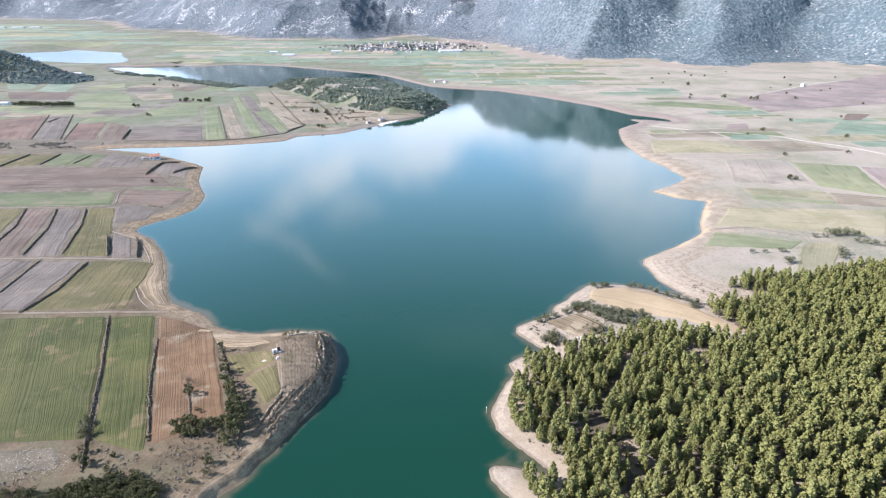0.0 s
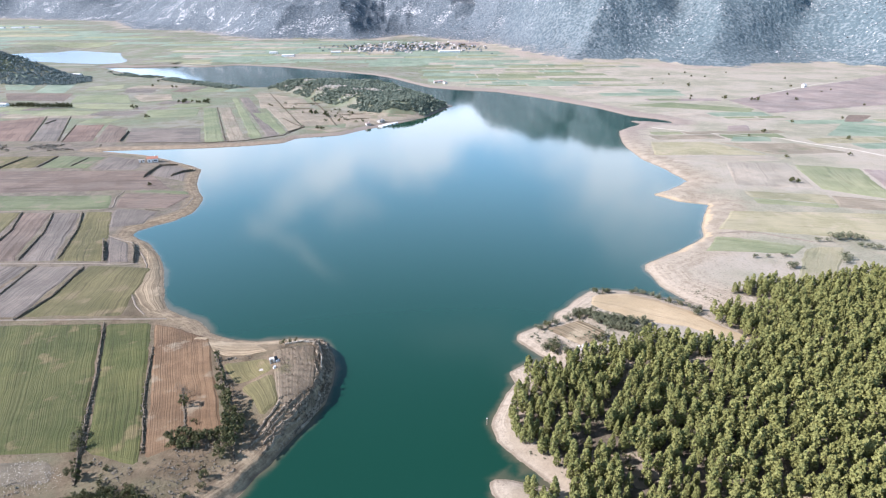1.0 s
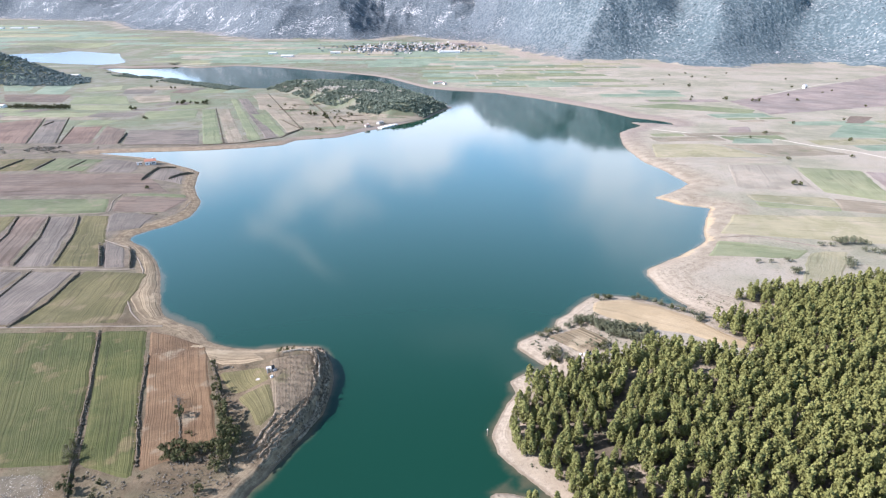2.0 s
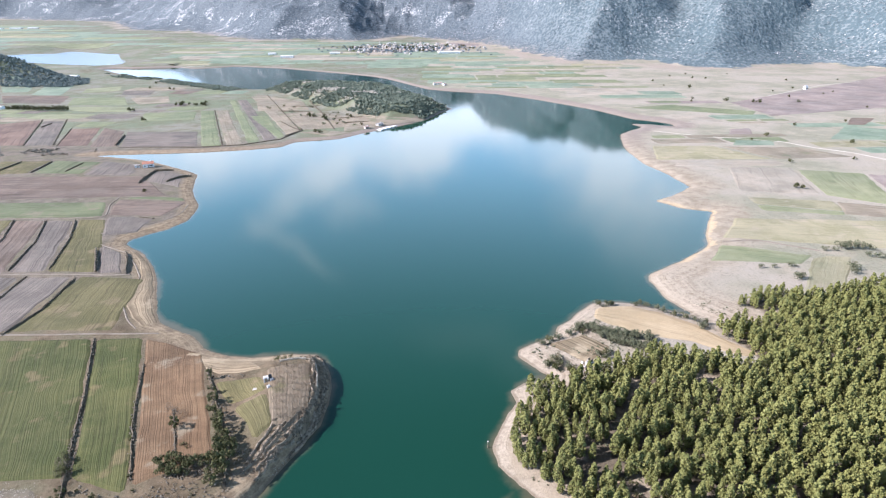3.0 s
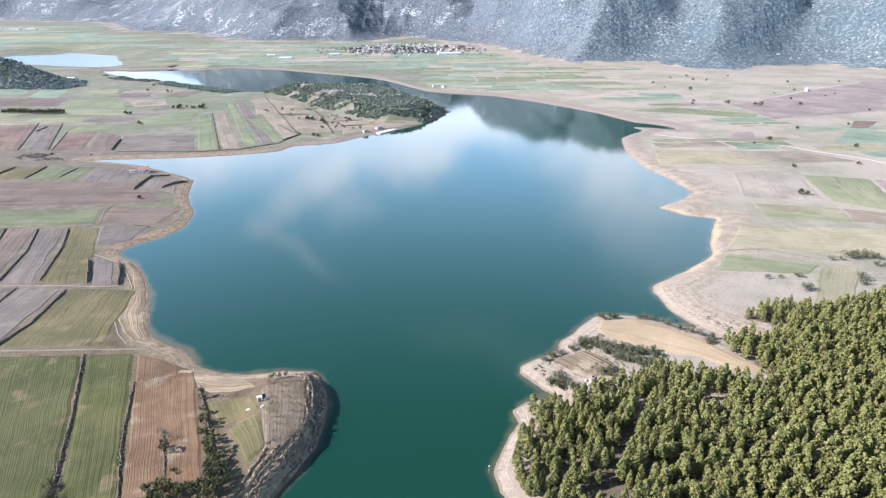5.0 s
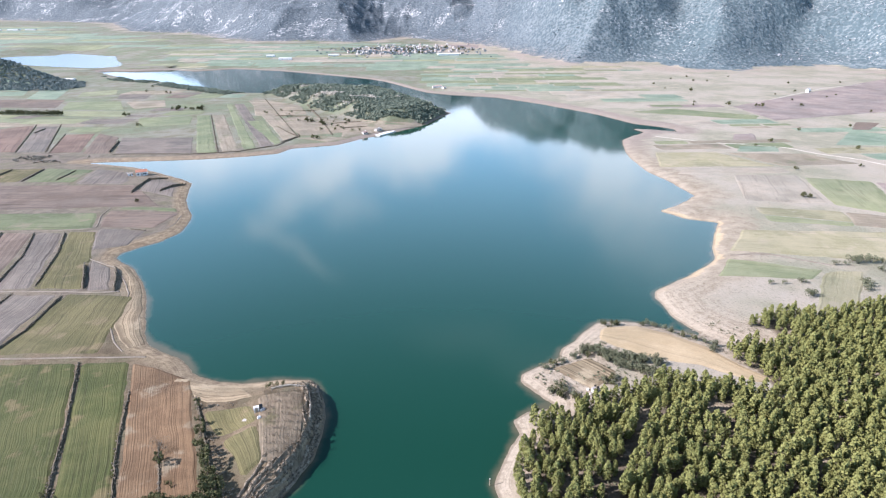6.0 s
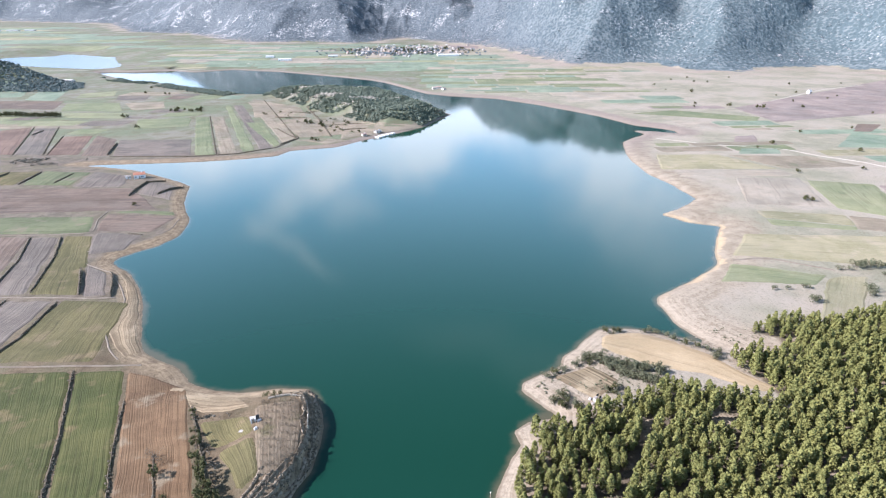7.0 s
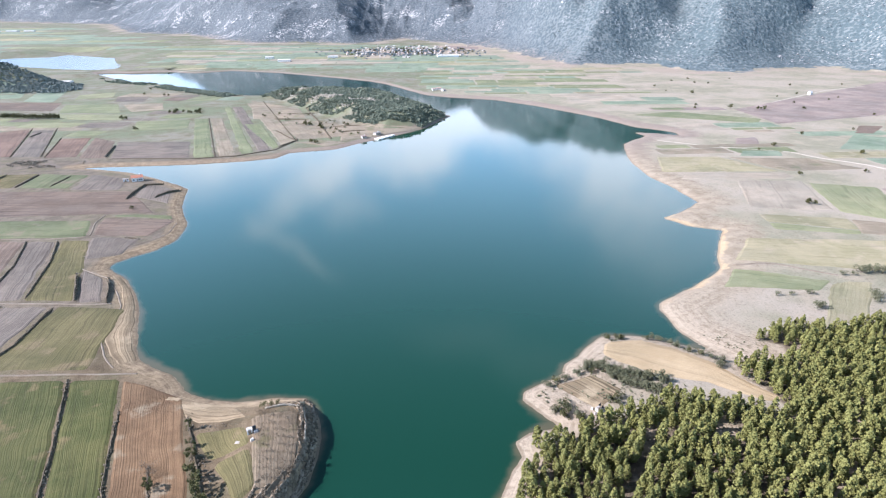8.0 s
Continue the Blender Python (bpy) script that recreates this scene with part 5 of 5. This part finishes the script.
# ---- far patchwork of the plain ----
def patchwork(x0, x1, y0, y1, dx, dy, kinds, seed, turn=0.0, skip=(), group="fields of the far plain"):
    """Long narrow plots laid side by side over a stretch of the plain."""
    r = np.random.default_rng(seed)
    c, s = math.cos(turn), math.sin(turn)
    y = y0
    while y < y1:
        h = dy * (0.6 + 0.8 * r.random())
        x = x0 + dx * r.random() * 0.5
        while x < x1:
            w = dx * (0.5 + 1.1 * r.random())
            q = [(x + 1, y + h - 1), (x + w - 1, y + h - 1), (x + w - 1, y + 1), (x + 1, y + 1)]
            q = [(a * c - (b - y0) * s, (a - x0) * s + y0 + (b - y0) * c) for a, b in q]
            ax, ay = np.array([p[0] for p in q] + [sum(p[0] for p in q) / 4]), np.array([p[1] for p in q] + [sum(p[1] for p in q) / 4])
            ok = away(ax, ay, LAKE).min() > 16 and away(ax, ay, FOOT).min() > 60 and away(ax, ay, POND).min() > 30
            for bx0, by0, bx1, by1 in skip:
                ok &= not ((ax > bx0) & (ax < bx1) & (ay > by0) & (ay < by1)).any()
            ok = ok and all(away(ax, ay, quad).min() > 0 for quad in TAKEN if abs(quad[0][1] - y) < 260)
            kind = kinds[r.integers(0, len(kinds))]
            if ok and r.random() < 0.95:
                count[0] += 1
                ob = loft("field", [q[0], q[3]], [q[1], q[2]], FIELD[kind], seed=count[0], lift=0.16 + 0.0001 * y + 0.03 * (count[0] % 3), step=max(8.0, h / 4), wave=2.0, across=w < h)
                tagged(ob, FIELD_WORDS[kind], "field", group)
            x += w
        y += h


patchwork(215, 900, 430, 900, 74, 25, ["pale", "chalk", "hay", "tan", "meadow", "hay", "lush", "lea", "lilac", "pale"], 1, 0.05, skip=[(236, 405, 385, 530), (440, 780, 1200, 1500)])
patchwork(-60, 900, 905, 1650, 95, 36, ["meadow", "lush", "pale", "meadow", "chalk", "lush", "hay", "meadow"], 2, 0.0, skip=[(430, 780, 1200, 1450)])
patchwork(-900, 260, 1500, 2350, 140, 46, ["meadow", "meadow", "lea", "pale", "meadow", "meadow", "hay"], 3, 0.03)
patchwork(-3000, -900, 2050, 3600, 300, 90, ["meadow", "meadow", "lea", "meadow", "hay", "meadow"], 4, 0.0)
patchwork(-760, -355, 790, 1090, 66, 34, ["lea", "lush", "grey", "meadow", "lush", "olive", "mauve", "tan"], 5, 0.0)
patchwork(-1300, -580, 640, 1090, 90, 46, ["lea", "lush", "meadow", "mauve", "grey", "tan", "lush"], 6, 0.0)
patchwork(-480, -330, 700, 850, 40, 30, ["lush", "lea", "grey", "meadow"], 7, 0.0, skip=[(-425, 600, -290, 705)])

# ---- scrub on the hills ----
rng = np.random.default_rng(8)
xy = np.stack([rng.uniform(-330, 10, 22000), rng.uniform(765, 1110, 22000)], 1)
ok = (away(xy[:, 0], xy[:, 1], LAKE) > 3) & (away(xy[:, 0], xy[:, 1], HILL) < 0) & (fbm(xy[:, 0], xy[:, 1], 45, 3, 9) + 0.20 * smooth(xy[:, 0], -170, -80) > 0.33)
ok &= fbm(0.45 * xy[:, 0], 1.3 * xy[:, 1], 26, 3, 91) < 0.60
xy = xy[ok]
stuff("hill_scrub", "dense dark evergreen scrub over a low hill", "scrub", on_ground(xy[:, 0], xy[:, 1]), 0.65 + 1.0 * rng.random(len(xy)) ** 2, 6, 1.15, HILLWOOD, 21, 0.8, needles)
xy = np.stack([rng.uniform(-1300, -700, 16000), rng.uniform(1050, 1400, 16000)], 1)
ok = (away(xy[:, 0], xy[:, 1], LAKE) > 8) & (away(xy[:, 0], xy[:, 1], WEST_HILL) < -4) & (fbm(xy[:, 0], xy[:, 1], 60, 3, 9) > 0.33)
xy = xy[ok]
stuff("pine_hill", "dark pine wood covering a hill by the causeway", "forest", on_ground(xy[:, 0], xy[:, 1]), 1.0 + 0.8 * rng.random(len(xy)), 4, 1.1, HAZY_PINE, 22, 0.8, needles)
edge = resample([(-230, 1100), (-284, 1118), (-374, 1119), (-425, 1161), (-495, 1217), (-600, 1309), (-700, 1367), (-760, 1425)], 1500)[0]
xy = np.array([tuple(p) for p in edge]) + np.stack([-rng.random(1500) * 26, -4 - 34 * rng.random(1500)], 1)
xy = xy[(away(xy[:, 0], xy[:, 1], LAKE) > 4) & (fbm(xy[:, 0], xy[:, 1], 60, 3, 19) > 0.42)]
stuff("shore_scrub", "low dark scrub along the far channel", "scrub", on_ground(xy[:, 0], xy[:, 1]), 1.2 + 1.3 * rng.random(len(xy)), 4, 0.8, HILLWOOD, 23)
# mountain scrub, thinning towards bare rock
n = 170000
xy = np.stack([rng.uniform(-2600, 2100, n), rng.uniform(1350, 4300, n)], 1)
d = -away(xy[:, 0], xy[:, 1], FOOT)
dense = fbm(xy[:, 0], xy[:, 1], 260, 4, 77)
east = smooth(xy[:, 0], 100, 500)
ok = (d > 20) & (d < 900) & (np.abs(xy[:, 0]) < 0.86 * xy[:, 1] + 60) & (dense + 0.14 * east > 0.30 + 0.34 * rng.random(n))
xy = xy[ok][:26000]
stuff("mountain_scrub", "haze-tinted grey-green oak scrub dotting limestone slopes", "scrub", on_ground(xy[:, 0], xy[:, 1]) - np.array([0, 0, 0.8]), 0.8 + 0.9 * rng.random(len(xy)), 2, 1.0, HAZY_SCRUB, 24, 0.8, needles)
# limestone outcrops
n = 170000
xy = np.stack([rng.uniform(-2400, 2000, n), rng.uniform(1400, 4000, n)], 1)
d = -away(xy[:, 0], xy[:, 1], FOOT)
crag = fbm(xy[:, 0], xy[:, 1], 200, 5, 57, 0.6)
ok = (d > 35) & (d < 850) & (np.abs(xy[:, 0]) < 0.86 * xy[:, 1] + 60) & (crag > 0.55 + 0.05 * rng.random(n))
xy = xy[ok][:5000]
stuff("outcrop", "pale limestone outcrops breaking through scrub", "rock", on_ground(xy[:, 0], xy[:, 1]) - np.array([0, 0, 1.5]), 0.9 + 1.6 * rng.random(len(xy)) ** 2, 2, 1.3, LIMESTONE, 25, 0.6, needles)

# ---- stones ----
xy = np.stack([rng.uniform(-290, -60, 7000), rng.uniform(850, 1090, 7000)], 1)
xy = xy[(away(xy[:, 0], xy[:, 1], HILL) < -10) & (fbm(0.45 * xy[:, 0], 1.3 * xy[:, 1], 26, 3, 91) > 0.60)]
stuff("hill_rocks", "pale bare rock on top of a wooded hill", "rocks", on_ground(xy[:, 0], xy[:, 1]) - np.array([0, 0, 0.4]), 0.8 + 1.4 * rng.random(len(xy)) ** 2, 2, 0.8, STONE, 29, 0.6)

n = 4200
xy = np.stack([-134 + 9.5 * rng.normal(size=n) + 2, 137 + 3.4 * rng.normal(size=n)], 1)
xy = xy[(fbm(xy[:, 0], xy[:, 1], 8, 3, 13) > 0.40) & (xy[:, 0] < -114) & (xy[:, 0] > -158)]
stuff("rubble", "pale limestone rubble cleared onto rough ground", "stones", on_ground(xy[:, 0], xy[:, 1]) + np.array([0, 0, 0.12]), 0.05 + 0.17 * rng.random(len(xy)) ** 3, 1, 0.5, STONE, 26, 0.5)
line, _ = resample([(-52, 148), (-46, 164), (-42.5, 178), (-41.5, 191), (-42.5, 201), (-46.5, 211.5), (-52, 217.5)], 260)
xy = np.array([tuple(p) for p in line for _ in range(5)]) + rng.normal(size=(1300, 2)) * np.array([0.9, 1.2]) + np.array([-1.3, -0.3])
xy = xy[away(xy[:, 0], xy[:, 1], LAKE) > 0.6]
stuff("shore_rocks", "grey boulders along an eroded point's waterline", "rocks", on_ground(xy[:, 0], xy[:, 1]) - np.array([0, 0, 0.1]), 0.10 + 0.36 * rng.random(len(xy)) ** 2, 1, 0.5, ROCK, 27, 0.7)
n = 1500
line = (RIGHT[20:] + NEAR[:14])
xy = np.array([tuple(p) for p in resample(line, n)[0]]) + rng.normal(size=(n, 2)) * 2.0
xy = xy[away(xy[:, 0], xy[:, 1], LAKE) > 0.4]
stuff("bank_stones", "scattered pale stones on the bare bank", "stones", on_ground(xy[:, 0], xy[:, 1]) - np.array([0, 0, 0.08]), 0.08 + 0.18 * rng.random(len(xy)) ** 2, 1, 0.5, ROCK, 28, 0.7)

# the dry wall round the orchard's far corner, stone by stone
stone_wall = tagged(new("dry_stone_wall"), "low pale dry stone wall round an orchard", "wall")
bm = bmesh.new()
bmesh.ops.create_icosphere(bm, subdivisions=1, radius=0.3)
for v in bm.verts:
    v.co = Vector((v.co.x * 1.25, v.co.y * 0.9, v.co.z * 0.8)) * (0.85 + 0.3 * random.random())
rock_mesh = bpy.data.meshes.new("stone")
bm.to_mesh(rock_mesh)
bm.free()
rock_mesh.materials.append(STONE)
for k, p in enumerate(resample([(-65, 206.4), (-57.7, 208.0), (-52.6, 207.4), (-50.0, 203.2), (-48.0, 196.5), (-46.8, 189.5)], 66)[0]):
    for tier in range(2):
        ob = new("stone", rock_mesh)
        ob.parent = stone_wall
        x, y = p.x + 0.25 * (random.random() - 0.5), p.y + 0.3 * (random.random() - 0.5)
        ob.matrix_basis = pose(x, y, height(x, y) + 0.25 + 0.45 * tier, random.random() * 40, random.random() * 40, random.random() * 360)

# ---- buildings ----
hut = house("small whitewashed field hut with grey sheet roof", "house", "", 1.7, 1.5, 1.8, 0.35, SHEET, WALL, 1, False)
put(hut, -66.5, 192.5, 20)


def heap(name, label, category, wide, deep, tall, material, seed):
    """A slumped sheet over stacked goods: a rounded, uneven mound."""
    r = random.Random(seed)
    bm = bmesh.new()
    bmesh.ops.create_cube(bm, size=1)
    bmesh.ops.subdivide_edges(bm, edges=bm.edges, cuts=4, use_grid_fill=True)
    for v in bm.verts:
        f = 1 - 0.35 * max(0, v.co.z + 0.3) * (abs(v.co.x) + abs(v.co.y))
        v.co = Vector((v.co.x * wide * f * (0.95 + 0.1 * r.random()), v.co.y * deep * f * (0.95 + 0.1 * r.random()), (v.co.z + 0.45) * tall * (0.85 + 0.3 * r.random())))
    top = tagged(new(name), label, category)
    part("cover", bm, material, top)
    bm = bmesh.new()
    for s in (-1, 1):
        box(bm, s * wide * 0.3 - 0.08, -deep * 0.56, 0.0, s * wide * 0.3 + 0.08, deep * 0.56, 0.16)
    part("beam", bm, WOOD, top)
    return top


put(heap("covered_stack", "goods under a blue-grey tarpaulin beside a hut", "stack", 1.6, 1.3, 0.9, BLUE, 1), -64.0, 192.2, 10)
put(heap("covered_stack", "white sheeted stack at a field edge", "stack", 2.3, 1.2, 0.45, PLASTER, 2), -69.3, 188.4, -15)
put(heap("covered_stack", "small white bundle in an orchard", "stack", 1.2, 1.0, 0.9, WALL, 3), -64.2, 188.0, 30)
put(house("small pale hut at the pine wood's edge", "house", "", 1.5, 1.3, 1.5, 0.25, GREYROOF, PLASTER, 1, False), 58.5, 207.0, 35)
put(heap("covered_stack", "grey sheeted stack beside a hut", "stack", 1.3, 1.1, 0.9, GREYROOF, 4), 57.2, 205.2, 0)
put(heap("covered_stack", "white bundle on bare ground", "stack", 1.0, 0.8, 0.6, WALL, 5), 56.6, 208.2, 50)
put(house("white lakeside farmhouse with clay-tiled roof", "house", "", 9.0, 6.5, 3.4, 1.6, TILE, WALL, 3), -272, 532, 25)
put(house("white outhouse below a farmhouse", "house", "", 4.2, 3.0, 2.2, 0.5, GREYROOF, WALL, 1, False), -281, 529, 25)

quay = tagged(new("quay"), "pale concrete quay on the hill's shore", "quay", kind="structure")
bm = bmesh.new()
box(bm, -16, -3.5, -2.5, 16, 3.5, 1.0)
bmesh.ops.bevel(bm, geom=bm.edges[:], offset=0.2, segments=1)
part("deck", bm, WALL, quay)
for x in (-12, -4, 4, 12):
    bm = bmesh.new()
    box(bm, x - 0.3, -4.1, -2.5, x + 0.3, -3.52, 1.4)
    part("fender_post", bm, WOOD, quay)
quay.matrix_basis = pose(-68, 727, 0.3, 0, 0, 57)
put(house("pale lakeside restaurant with grey roof", "house", "", 9.0, 5.0, 2.6, 0.8, GREYROOF, PLASTER, 3), -78, 735, 55)
put(house("pale lakeside shed with clay roof", "house", "", 5.5, 4.0, 2.4, 0.9, OLDTILE, PLASTER, 2), -92, 716, 40)
put(house("low white shed by dark trees on the plain", "barn", "", 22.0, 9.0, 3.5, 1.4, SHEET, WALL, 4, False), -664, 880, 0)
put(house("white building in the hill's pine wood", "barn", "", 22.0, 12.0, 5.0, 1.5, SHEET, WALL, 4, False), -796, 1297, 0)
for x, y, w, d, turn, label in [(24, 1890, 66, 24, 4, "long white barn at the village edge"), (-454, 1782, 36, 13, 0, "white roadside barn on the plain"), (-520, 1867, 24, 11, 0, "white roadside barn on the plain"),
                                (-2300, 3330, 60, 24, 0, "distant white farm shed"), (-2215, 3340, 50, 22, 5, "distant white farm shed"), (-2385, 3320, 40, 22, 0, "distant white farm shed"),
                                (1010, 1330, 26, 12, 10, "white farm shed below the mountain"), (1060, 1345, 18, 10, 0, "white farm shed below the mountain"), (655, 1070, 7, 5, 30, "small white shed beside a track"), (-330, 1880, 30, 11, 8, "white barn near the village")]:
    put(house(label, "barn", "white barns", w, d, 4.5, 2.0, SHEET, WALL, 5, False), x, y, turn)

for x, y, w, turn in ((-12, 1162, 7.5, 15), (-3, 1171, 9.5, -5), (6, 1152, 6.0, 40)):
    put(house("small lone farm building on the far shore", "house", "far shore farm", w, 5.5, 3.2, 1.3, OLDTILE, WALL, 2), x, y, turn)
models = [house("village house with clay-tiled roof below the mountain", "house", "village houses", 7.5, 6, 3.8, 1.6, OLDTILE, PLASTER, 3),
          house("village house with grey sheet roof below the mountain", "house", "village houses", 7, 6, 3.6, 1.1, SHEET, PLASTER, 2),
          house("long stone village house with grey sheet roof", "house", "village houses", 11, 6, 3.8, 1.4, GREYROOF, PLASTER, 4)]
rv = np.random.default_rng(15)
done, spots = set(), []
while len(spots) < 140:
    x, y = rv.normal() * 98 - 112, rv.normal() * 92 + 2070
    if all(math.hypot(x - a, y - b) > 13 for a, b in spots) and away(np.array([x]), np.array([y]), FOOT)[0] > 5:
        spots.append((x, y))
        i = int(rv.choice(3, p=[0.30, 0.28, 0.42]))
        m = pose(x, y, height(x, y), 0, 0, rv.random() * 180)
        if i not in done:
            done.add(i)
            models[i].matrix_basis = m
        else:
            copy_thing(models[i], m)
for k in range(60):
    plant(rng.choice([round_a, round_b]), rv.normal() * 115 - 110, rv.normal() * 85 + 2060, 6 + 4 * rv.random(), 6.0)
# grey leafless orchards between the houses
xy = np.stack([rv.normal(size=900) * 105 - 115, rv.normal(size=900) * 80 + 2050], 1)
near = np.array([min(math.hypot(a - c, b - d) for c, d in spots) for a, b in xy])
xy = xy[(near > 8) & (fbm(xy[:, 0], xy[:, 1], 60, 3, 97) > 0.47)]
stuff("village_orchard", "haze-tinted grey leafless orchard thickets between village houses", "thicket", on_ground(xy[:, 0], xy[:, 1]), 1.5 + 1.2 * rv.random(len(xy)), 3, 0.8, HAZY_SCRUB, 98, 0.9, needles)

# ---- dry weeds over the rough ground ----
rng = np.random.default_rng(44)
xy = np.stack([rng.uniform(-160, -40, 12000), rng.uniform(112, 222, 12000)], 1)
d = away(xy[:, 0], xy[:, 1], LAKE)
plots = [[(-255, 226), (-152, 230), (-116, 146), (-199, 141)], [(-152, 230), (-130, 231), (-92, 139), (-113, 146)], [(-131, 231), (-99, 218), (-72, 155), (-94, 141)]]
ok = (d > 5) & (fbm(xy[:, 0], xy[:, 1], 9, 3, 63) > 0.5) & (away(xy[:, 0], xy[:, 1], [(-70, 205), (-49, 206), (-43, 168), (-58, 165)]) > 0)
plots += [[(-112, 226), (-62, 218), (-66, 200), (-93, 199)]]
plots += [[(-89, 196), (-69, 199), (-56, 167), (-61, 159)]]
for q in plots:
    ok &= away(xy[:, 0], xy[:, 1], q) > 0.3
xy = xy[ok]
stuff("dry_weeds", "low dry weeds on rough lakeside ground", "weeds", on_ground(xy[:, 0], xy[:, 1]), 0.11 + 0.24 * rng.random(len(xy)) ** 2, 2, 0.9, REED, 45, 0.8)
xy = np.stack([rng.uniform(18, 160, 4500), rng.uniform(118, 262, 4500)], 1)
ok = (away(xy[:, 0], xy[:, 1], LAKE) > 4.5) & (fbm(xy[:, 0], xy[:, 1], 9, 3, 64) > 0.5) & (away(xy[:, 0], xy[:, 1], [(74, 255), (92, 259), (113, 244), (131, 213), (121, 212), (89, 229), (71, 246)]) > 0.5)
xy = xy[ok]
stuff("dry_weeds", "low dry scrub on the wood's edge", "weeds", on_ground(xy[:, 0], xy[:, 1]), 0.16 + 0.35 * rng.random(len(xy)) ** 2, 2, 0.9, MAQUIS, 46, 0.8)

# a mooring stake in the shallows
stake = tagged(new("mooring_stake"), "thin weathered wooden stake in shallow water", "stake")
bm = bmesh.new()
bmesh.ops.create_cone(bm, cap_ends=True, segments=8, radius1=0.14, radius2=0.10, depth=4.0)
part("post", bm, WOOD, stake)
bm = bmesh.new()
bmesh.ops.create_cone(bm, cap_ends=True, segments=8, radius1=0.2, radius2=0.16, depth=0.25)
bmesh.ops.translate(bm, verts=bm.verts, vec=(0, 0, 2.05))
part("cap", bm, WALL, stake)
stake.matrix_basis = pose(15.0, 162.5, 0.6)

# ---- reeds and brush along the dry bed of the inlet ----
xy = np.stack([rng.uniform(-700, -330, 2600), rng.uniform(560, 622, 2600)], 1)
d = away(xy[:, 0], xy[:, 1], LAKE)
xy = xy[(d > 3) & (np.abs(xy[:, 1] - 592 - 0.01 * (xy[:, 0] + 350)) < 14) & (fbm(xy[:, 0], xy[:, 1], 26, 3, 65) > 0.5)]
stuff("reeds", "dry reeds and brush along a streambed", "reeds", on_ground(xy[:, 0], xy[:, 1]), 0.5 + 0.7 * rng.random(len(xy)), 3, 0.9, REED, 47, 0.8)
for x, y, w, turn in ((-560, 603, 8, 10), (-585, 606, 6, 40), (-470, 596, 5, 0)):
    put(house("small white shed beside the streambed", "house", "", w, 4.0, 2.6, 0.8, SHEET, WALL, 1, False), x, y, turn)
